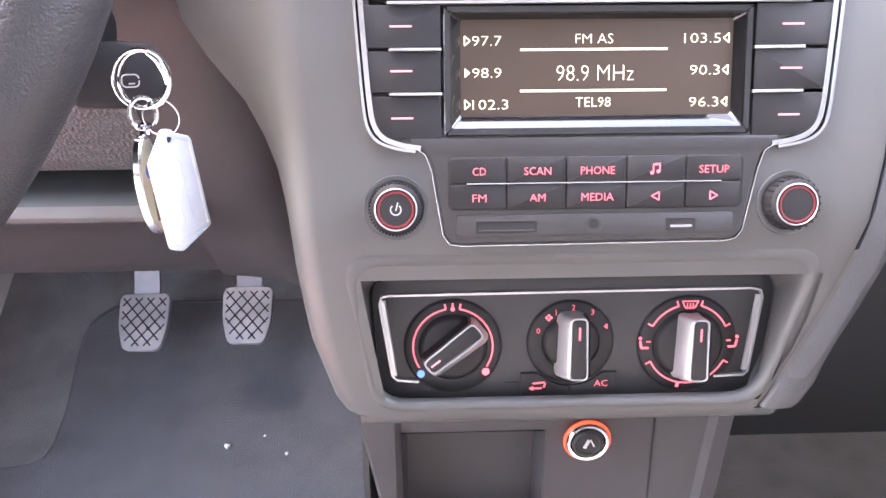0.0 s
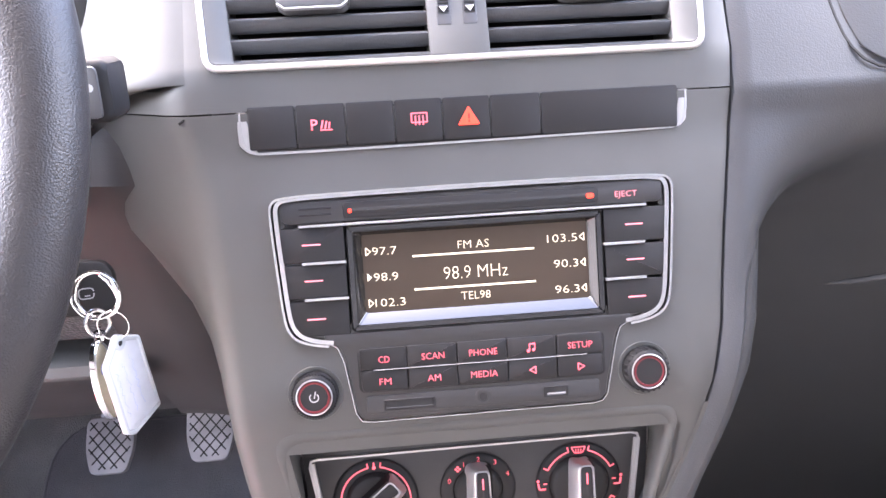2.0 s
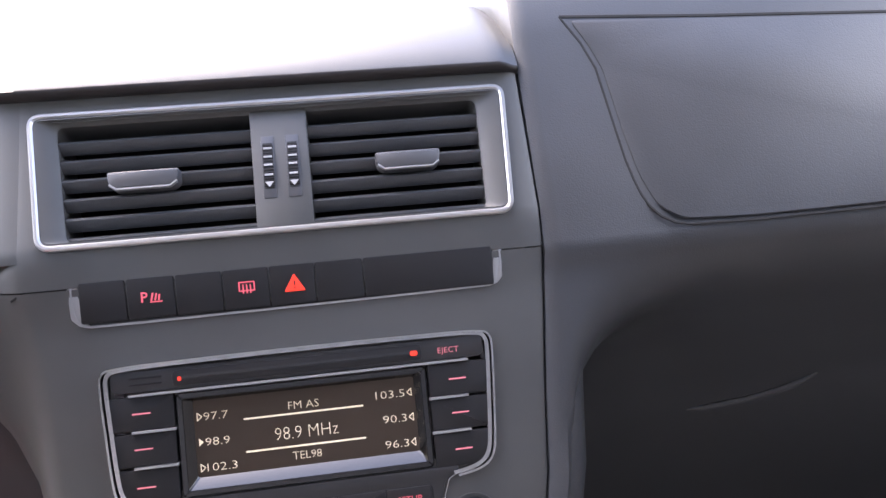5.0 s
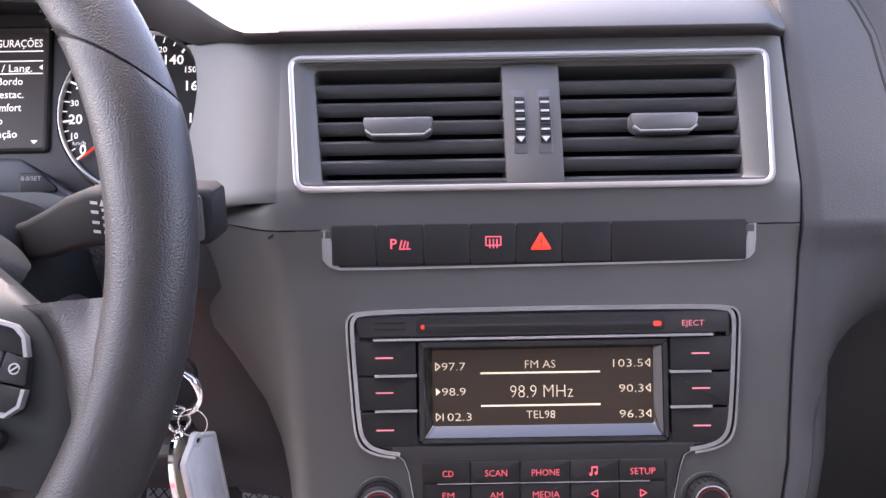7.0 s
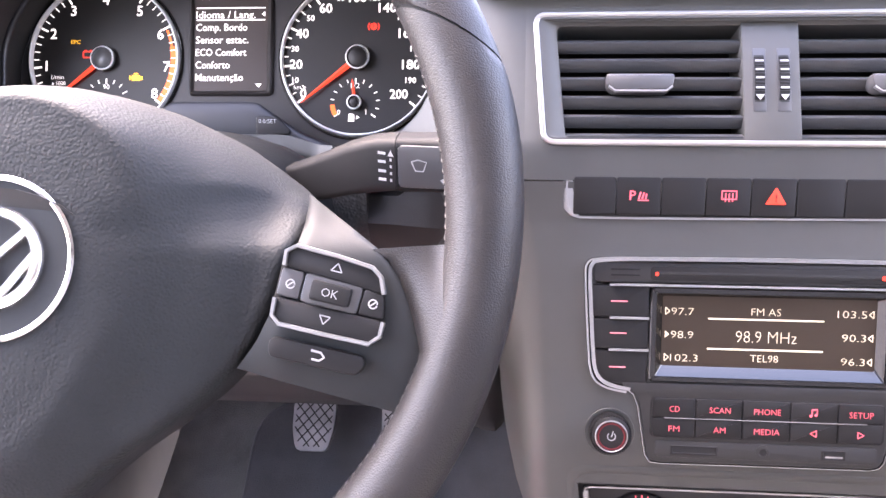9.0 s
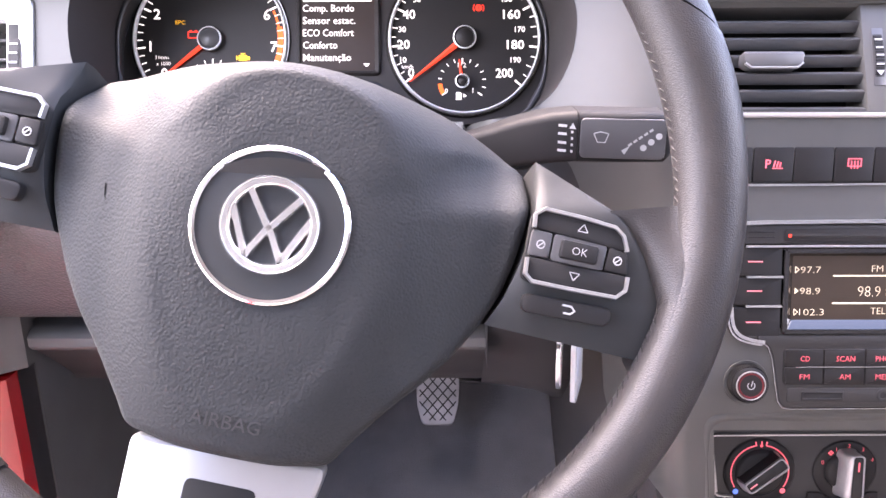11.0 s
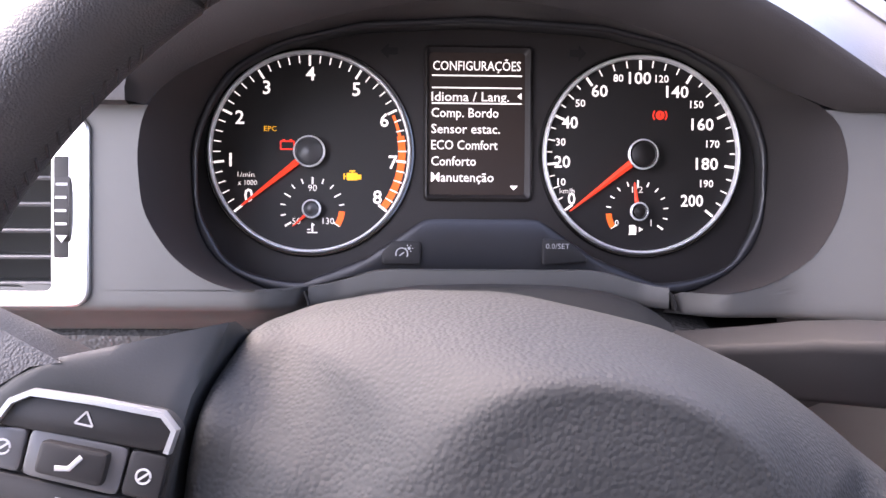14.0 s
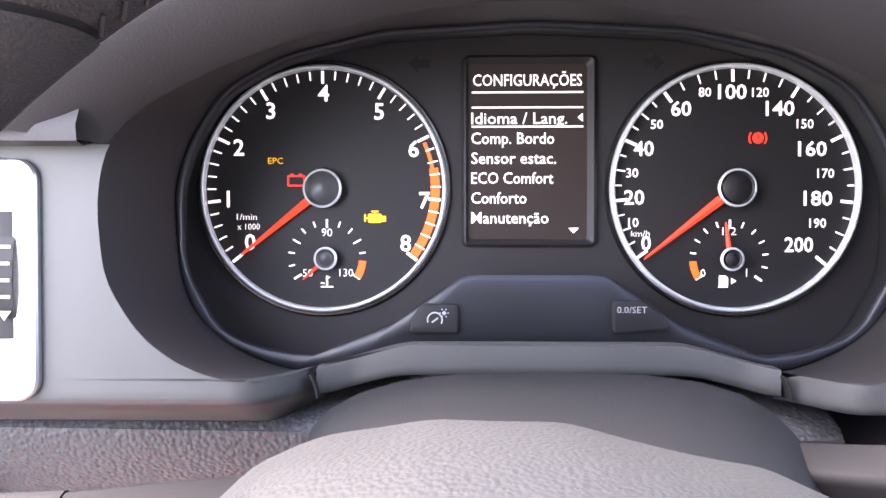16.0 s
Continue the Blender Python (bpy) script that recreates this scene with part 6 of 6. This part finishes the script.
    if sign > 0:
        letters("OK", 141, 17.5, 0.7, 3.8, PRINT, base, 7.4)
        part("return_mark", strip([(138.6, -8.4), (143, -8.4), (144.8, -10.2), (143, -12), (139.6, -12)], 1.0, -3.4, -3.1), PRINT, lower)
    else:
        part("phone_mark", strip([(-144.6, 15.6), (-141, 16.2), (-138.6, 19.8)], 1.4, 0.4, 0.7), PRINT, base)
        part("voice_mark", flat([bar(-144.6, -10.4, -141, -10.0, 1.4), arc(-139.2, -9.8, 1.2, 0, 330, 8), bar(-136.8, -12, -136.8, -7.8, 0.5), bar(-135.2, -12.8, -135.2, -7, 0.5)], -3.0), PRINT, lower)

# lower silver spoke
ls_o = rounded([(1.05 * x, 1.05 * y) for x, y in ((-47, -107), (-46, -150), (-36, -172), (30, -172), (40, -150), (47, -105))], 6, 4)
inn = rounded([(-17, -122), (-17, -160), (-12, -166), (12, -166), (17, -160), (17, -122)], 4, 4)
part("silver_spoke", block(ls_o, -42, -28, 3.0), SILVER, wheel, "satin silver lower spoke")
part("spoke_window", block([(1.05 * x, 1.05 * y) for x, y in inn], -28.5, -27.6, 0.2), SEAM, wheel, "dark opening in the lower spoke")

# ---- steering column ----
column = thing("steering_column", pose(-0.39, 0.40, 0.68), "dark plastic steering column cover behind the wheel", "steering column")


def driven(name, bm, mat, root, label="", smooth=40):
    bm.transform(DRIVE)
    return fitted(name, bm, mat, root, label, smooth)


def section(y, cx, half, zt, zb, n=28, p=3.0):
    out = []
    for i in range(n):
        a = 2 * math.pi * i / n
        c, s = math.cos(a), math.sin(a)
        out.append((cx + half * math.copysign(abs(c) ** (2 / p), c), y, (zt + zb) / 2 + (zt - zb) / 2 * math.copysign(abs(s) ** (2 / p), s)))
    return out


driven("cover", loft(bmesh.new(), [section(0.275, -0.388, 0.052, 0.735, 0.66), section(0.29, -0.389, 0.066, 0.748, 0.645), section(0.34, -0.392, 0.082, 0.757, 0.635), section(0.40, -0.391, 0.098, 0.758, 0.625), section(0.43, -0.390, 0.106, 0.7575, 0.62), section(0.455, -0.390, 0.108, 0.750, 0.62), section(0.50, -0.390, 0.108, 0.715, 0.62)], True, True, True), COLUMN, column, smooth=70)
driven("hub_boss", loft(bmesh.new(), [section(0.235, -0.385, 0.05, 0.765, 0.69, 28, 2), section(0.30, -0.387, 0.055, 0.74, 0.66, 28, 2)], True, True, True), DARK, column, smooth=70)
# ignition barrel and key
fitted("ignition_collar", tube([(-0.300, 0.405, 0.668), (-0.262, 0.398, 0.656), (-0.244, 0.394, 0.650)], [0.028, 0.025, 0.023], 28), DARK, column, "round dark ignition lock")
key = thing("ignition_key", Matrix.Translation((-0.2250, 0.398, 0.6355)) @ Matrix.Rotation(radians(14), 4, "Z") @ Matrix.Rotation(radians(80), 4, "X"), "black folding car key standing in the ignition lock", "key")
part("bow", block(rounded([(-30, -14), (8, -16), (14, -9), (14, 9), (9, 16), (-8, 18), (-30, 15)], 5, 4), -6, 5, 2.5), BUTTON, key)
part("key_mark", strip(rr(-6, -5, 2, 1, 2, 3) + [(2, -2)], 0.7, 4.8, 5.2), PRINT, key, "pale lock symbol")
part("key_stroke", strip([(-3, -3.4), (0, -3.4)], 0.7, 4.8, 5.2), PRINT, key)

# keyring, fob and tag
ringo = thing("key_ring", pose(-0.2161, 0.380, 0.637), "split steel key ring hanging from the key", "key ring")


def circle(c, r, nx, up, n=36, tall=1.0):
    nx, up = Vector(nx).normalized(), Vector(up).normalized()
    return [Vector(c) + nx * (r * math.cos(2 * math.pi * i / n)) + up * (r * tall * math.sin(2 * math.pi * i / n)) for i in range(n)]


part("ring", tube(circle((0, 0, 0), 0.0138, (0.9, -0.1, 0.06), (0.02, 0.05, 1)), 0.0009, 8, True, None, 1.0, (0.1, 0.99, 0)), CHROME, ringo, "bright split ring")
part("ring_turn", tube(circle((0.0012, 0.0012, -0.0006), 0.0136, (0.9, -0.2, 0.0), (0.06, 0.0, 1)), 0.0009, 8, True, None, 1.0, (0.2, 0.98, 0)), CHROME, ringo, "second turn of the ring")
part("ring_clasp", tube([(0.0050, -0.0010, 0.0125), (0.0095, -0.0012, 0.0092), (0.0124, -0.0010, 0.0030), (0.0128, -0.0008, -0.0040)], [0.0014, 0.0022, 0.0022, 0.0012], 10), CHROME, ringo, "flattened chrome clasp")
part("swivel_loop", tube(circle((-0.0012, 0, -0.0165), 0.0062, (0.95, 0.3, 0), (0, 0, 1), 24, 1.25), 0.0012, 8, True, None, 1.0, (0.3, -0.95, 0)), CHROME, ringo, "small chrome loop")
part("swivel", tube([(-0.0013, 0, -0.0195), (-0.0013, 0, -0.0225), (-0.0014, 0, -0.0245), (-0.0014, 0, -0.0262), (-0.0015, 0, -0.0280)], [0.0016, 0.0042, 0.0026, 0.0034, 0.0018], 16), CHROME, ringo, "chrome swivel")
part("thin_ring", tube(circle((0.0075, -0.001, -0.0185), 0.0086, (0.93, 0.1, -0.3), (0.25, 0, 1), 28), 0.0005, 6, True, None, 1.0, (0.1, -0.99, 0)), CHROME, ringo, "thin wire ring")

fob = thing("key_fob", Matrix.Translation((-0.2185, 0.3805, 0.5842)) @ Matrix.Rotation(radians(78), 4, "Z") @ Matrix.Rotation(radians(90), 4, "X") @ Matrix.Rotation(radians(6), 4, "Z"), "oval cream and chrome key fob with small print", "key fob")
oval = [(10.5 * math.cos(2 * math.pi * i / 40), 26.0 * math.sin(2 * math.pi * i / 40)) for i in range(40)]
part("rim", ring(oval, inset(oval, 1.8), -1.8, 1.8, 0.7), CHROME, fob, "chrome edge")
part("plate", block(inset(oval, 1.6), -1.0, 1.0, 0.2), CREAM, fob, "cream enamel plate")
part("badge", lathe([(4.0, 1.0), (3.8, 1.3), (0.01, 1.3)], 24, None, 0, 8), INK, fob, "blue round mark")
part("print_bar", flat([rr(-1.4, -19, 1.4, -3, 0.5, 2)], 1.25), BROWNINK, fob, "brown print")

tag = thing("key_tag", Matrix.Translation((-0.2072, 0.3775, 0.6086)) @ Matrix.Rotation(radians(72), 4, "Z") @ Matrix.Rotation(radians(90), 4, "X"), "clear plastic key tag with handwritten white paper label", "key tag")
to = rounded([(-14.6, -9.6), (-6.6, -55.6), (0.8, -59), (28, -53), (18.3, -2.4), (-1.5, 4.2)], 2.5, 3)
part("case", ring(to, inset(to, 3.0), -1.8, 1.8, 0.7), TAG, tag, "clear plastic edge")
part("paper", block(inset(to, 2.2), -1.0, 1.0, 0.2), PAPER, tag, "white paper insert")
part("eye", lathe([(4.6, -1.8), (4.6, 1.9), (2.2, 2.1), (2.0, -1.6)], 20, None, 0, 0), TAG, tag, "hanging eye")
part("eye_hole", lathe([(2.1, 1.5), (0.01, 1.5)], 16), SEAM, tag)
random.seed(9)
for i in range(3):
    bx_, by_ = -7 + i * 7, -13 + i * 1.5
    pts = []
    for k in range(24):
        f = k / 23
        pts.append((bx_ + f * 6 + random.uniform(-1.4, 1.4), by_ - f * 34 + random.uniform(-1.0, 1.0)))
    part("handwriting", strip(pts, 0.32, 0.95, 1.12), FAINT, tag, "faint blue scribble")

# ---- column stalks ----
STALK = pose(0.006, 0.011, -0.001)
wiper = thing("wiper_stalk", DRIVE @ STALK @ pose(-0.20, 0.37, 0.746), "black wiper stalk with printed symbols", "stalk")


def shifted(bm):
    bm.transform(STALK)
    return bm


def stalk_loop(x, y, z, hy, hz, r=0.35, n=5):
    pts = rr(-hy, -hz, hy, hz, min(hy, hz) * r, n)
    return [(x, y + a, z + b) for a, b in pts]


driven("arm", shifted(loft(bmesh.new(), [stalk_loop(-0.340, 0.428, 0.716, 0.010, 0.0100), stalk_loop(-0.300, 0.405, 0.726, 0.0115, 0.0125), stalk_loop(-0.275, 0.387, 0.735, 0.0125, 0.0145), stalk_loop(-0.258, 0.374, 0.7425, 0.0135, 0.0155), stalk_loop(-0.240, 0.361, 0.7485, 0.0145, 0.0160), stalk_loop(-0.225, 0.354, 0.7510, 0.015, 0.0158)], True, True, True)), STALK_SKIN, wiper, smooth=50)
driven("end_piece", shifted(loft(bmesh.new(), [stalk_loop(-0.2245, 0.3535, 0.7510, 0.0155, 0.0158), stalk_loop(-0.195, 0.348, 0.7515, 0.016, 0.0155), stalk_loop(-0.1725, 0.3455, 0.7515, 0.016, 0.0150), stalk_loop(-0.169, 0.3455, 0.7515, 0.0135, 0.0125)], True, True, True)), STALK_SKIN, wiper, "flat black end piece", 50)
PS = Matrix.Translation((-0.2145, 0.3356, 0.7513)) @ Matrix.Rotation(radians(-9.5), 4, "Z") @ Matrix.Rotation(radians(90), 4, "X")
panel_s = part("print_panel", block(rr(-9, -12.2, 42, 12.2, 3, 3), -1.2, 0.6, 0.5), TILE, wiper, "grey printed panel")
panel_s.matrix_basis = wiper.matrix_world.inverted() @ scaled(DRIVE @ STALK @ PS)
part("wiper_mark", strip([(-1, 3), (3, 4.2), (8, 3), (6, -2.4), (1.4, -2.2), (-1, 3)], 0.7, 0.5, 0.85), PRINT, panel_s)
part("wash_mark", flat([[(16, -7), (21, -4), (18, -9.5)]] + [bar(20 + k * 3, -4 + k * 2.2, 22 + k * 3, -2.4 + k * 2.2, 1.4) for k in range(5)] + [arc(29 + k * 4.4, -5 + k * 3.6, 2.0, 0, 330, 8) for k in range(3)], 0.9), PRINT, panel_s)
marks = part("scale_print", flat([bar(-22, y, -16.5, y, 1.6) for y in (-8, -3, 2.5, 7.5)] + [bar(-13.6, y, -12.2, y, 1.6) for y in (-8, -4, 0, 4)] + [[(-15, 6), (-12.8, 9.6), (-10.6, 6)]], 0.0), PRINT, wiper, "grey wiper speed print")
marks.matrix_basis = wiper.matrix_world.inverted() @ scaled(DRIVE @ STALK @ Matrix.Translation((-0.2168, 0.3330, 0.7505)) @ Matrix.Rotation(radians(-29), 4, "Z") @ Matrix.Rotation(radians(90), 4, "X"))
turn = thing("indicator_stalk", DRIVE @ pose(-0.55, 0.38, 0.745), "black indicator stalk behind the wheel", "stalk")
driven("arm", loft(bmesh.new(), [stalk_loop(-0.485, 0.405, 0.722, 0.010, 0.010), stalk_loop(-0.53, 0.390, 0.726, 0.011, 0.012), stalk_loop(-0.56, 0.378, 0.728, 0.012, 0.014)], True, True, True), STALK_SKIN, turn, smooth=50)
driven("end_piece", loft(bmesh.new(), [stalk_loop(-0.5605, 0.378, 0.728, 0.0125, 0.0145), stalk_loop(-0.62, 0.372, 0.728, 0.0125, 0.0155), stalk_loop(-0.634, 0.372, 0.728, 0.009, 0.011)], True, True, True), STALK_SKIN, turn, "flat black end piece", 50)

# ---- pedals ----
def pedal(name, x, y, z, label):
    m = Matrix.Translation((x, y, z)) @ pose(0, 0, 0, 90 - 38) @ Matrix.Scale(1.04, 4)
    p = thing(name, m, label, "pedal", "foot pedals")
    po = rounded([(-23, -37), (23, -37), (31, -6), (32, 30), (27, 37), (-27, 37), (-32, 30), (-31, -6)], 9, 4)
    pad = part("pad", block(po, -6, 3.0, 2.0), RUBBER, p, "worn grey rubber pad")
    g = bmesh.new()
    for k in range(-4, 5):
        for d in (-1, 1):
            a = []
            for t in np.linspace(-45, 45, 31):
                xx, yy = k * 15 + t, d * t * 1.15
                if abs(xx) < 28 - max(0, -4 - yy) * 0.24 and abs(yy) < 33:
                    a.append((xx, yy))
            if len(a) > 2:
                strip([a[0], a[-1]], 1.9, 2.6, 3.25, g)
    part("tread_groove", g, SEAM, pad, "crossed grooves")
    part("arm", loft(bmesh.new(), [[(a, 0.02, -0.008 + b) for a, b in ((-0.016, 0), (0.016, 0), (0.016, -0.006), (-0.016, -0.006))], [(a, 0.06, 0.004 + b) for a, b in ((-0.016, 0), (0.016, 0), (0.016, -0.006), (-0.016, -0.006))], [(a, 0.16, 0.04 + b) for a, b in ((-0.014, 0), (0.014, 0), (0.014, -0.006), (-0.014, -0.006))], [(a, 0.40, 0.10 + b) for a, b in ((-0.014, 0), (0.014, 0), (0.014, -0.006), (-0.014, -0.006))]], True, True, True), STEEL, p, "grey steel arm")
    return p


pedal("clutch_pedal", -0.4518, 0.9355, 0.2460, "worn rubber clutch pedal with crossed tread")
pedal("brake_pedal", -0.3145, 0.9341, 0.2540, "worn rubber brake pedal with crossed tread")
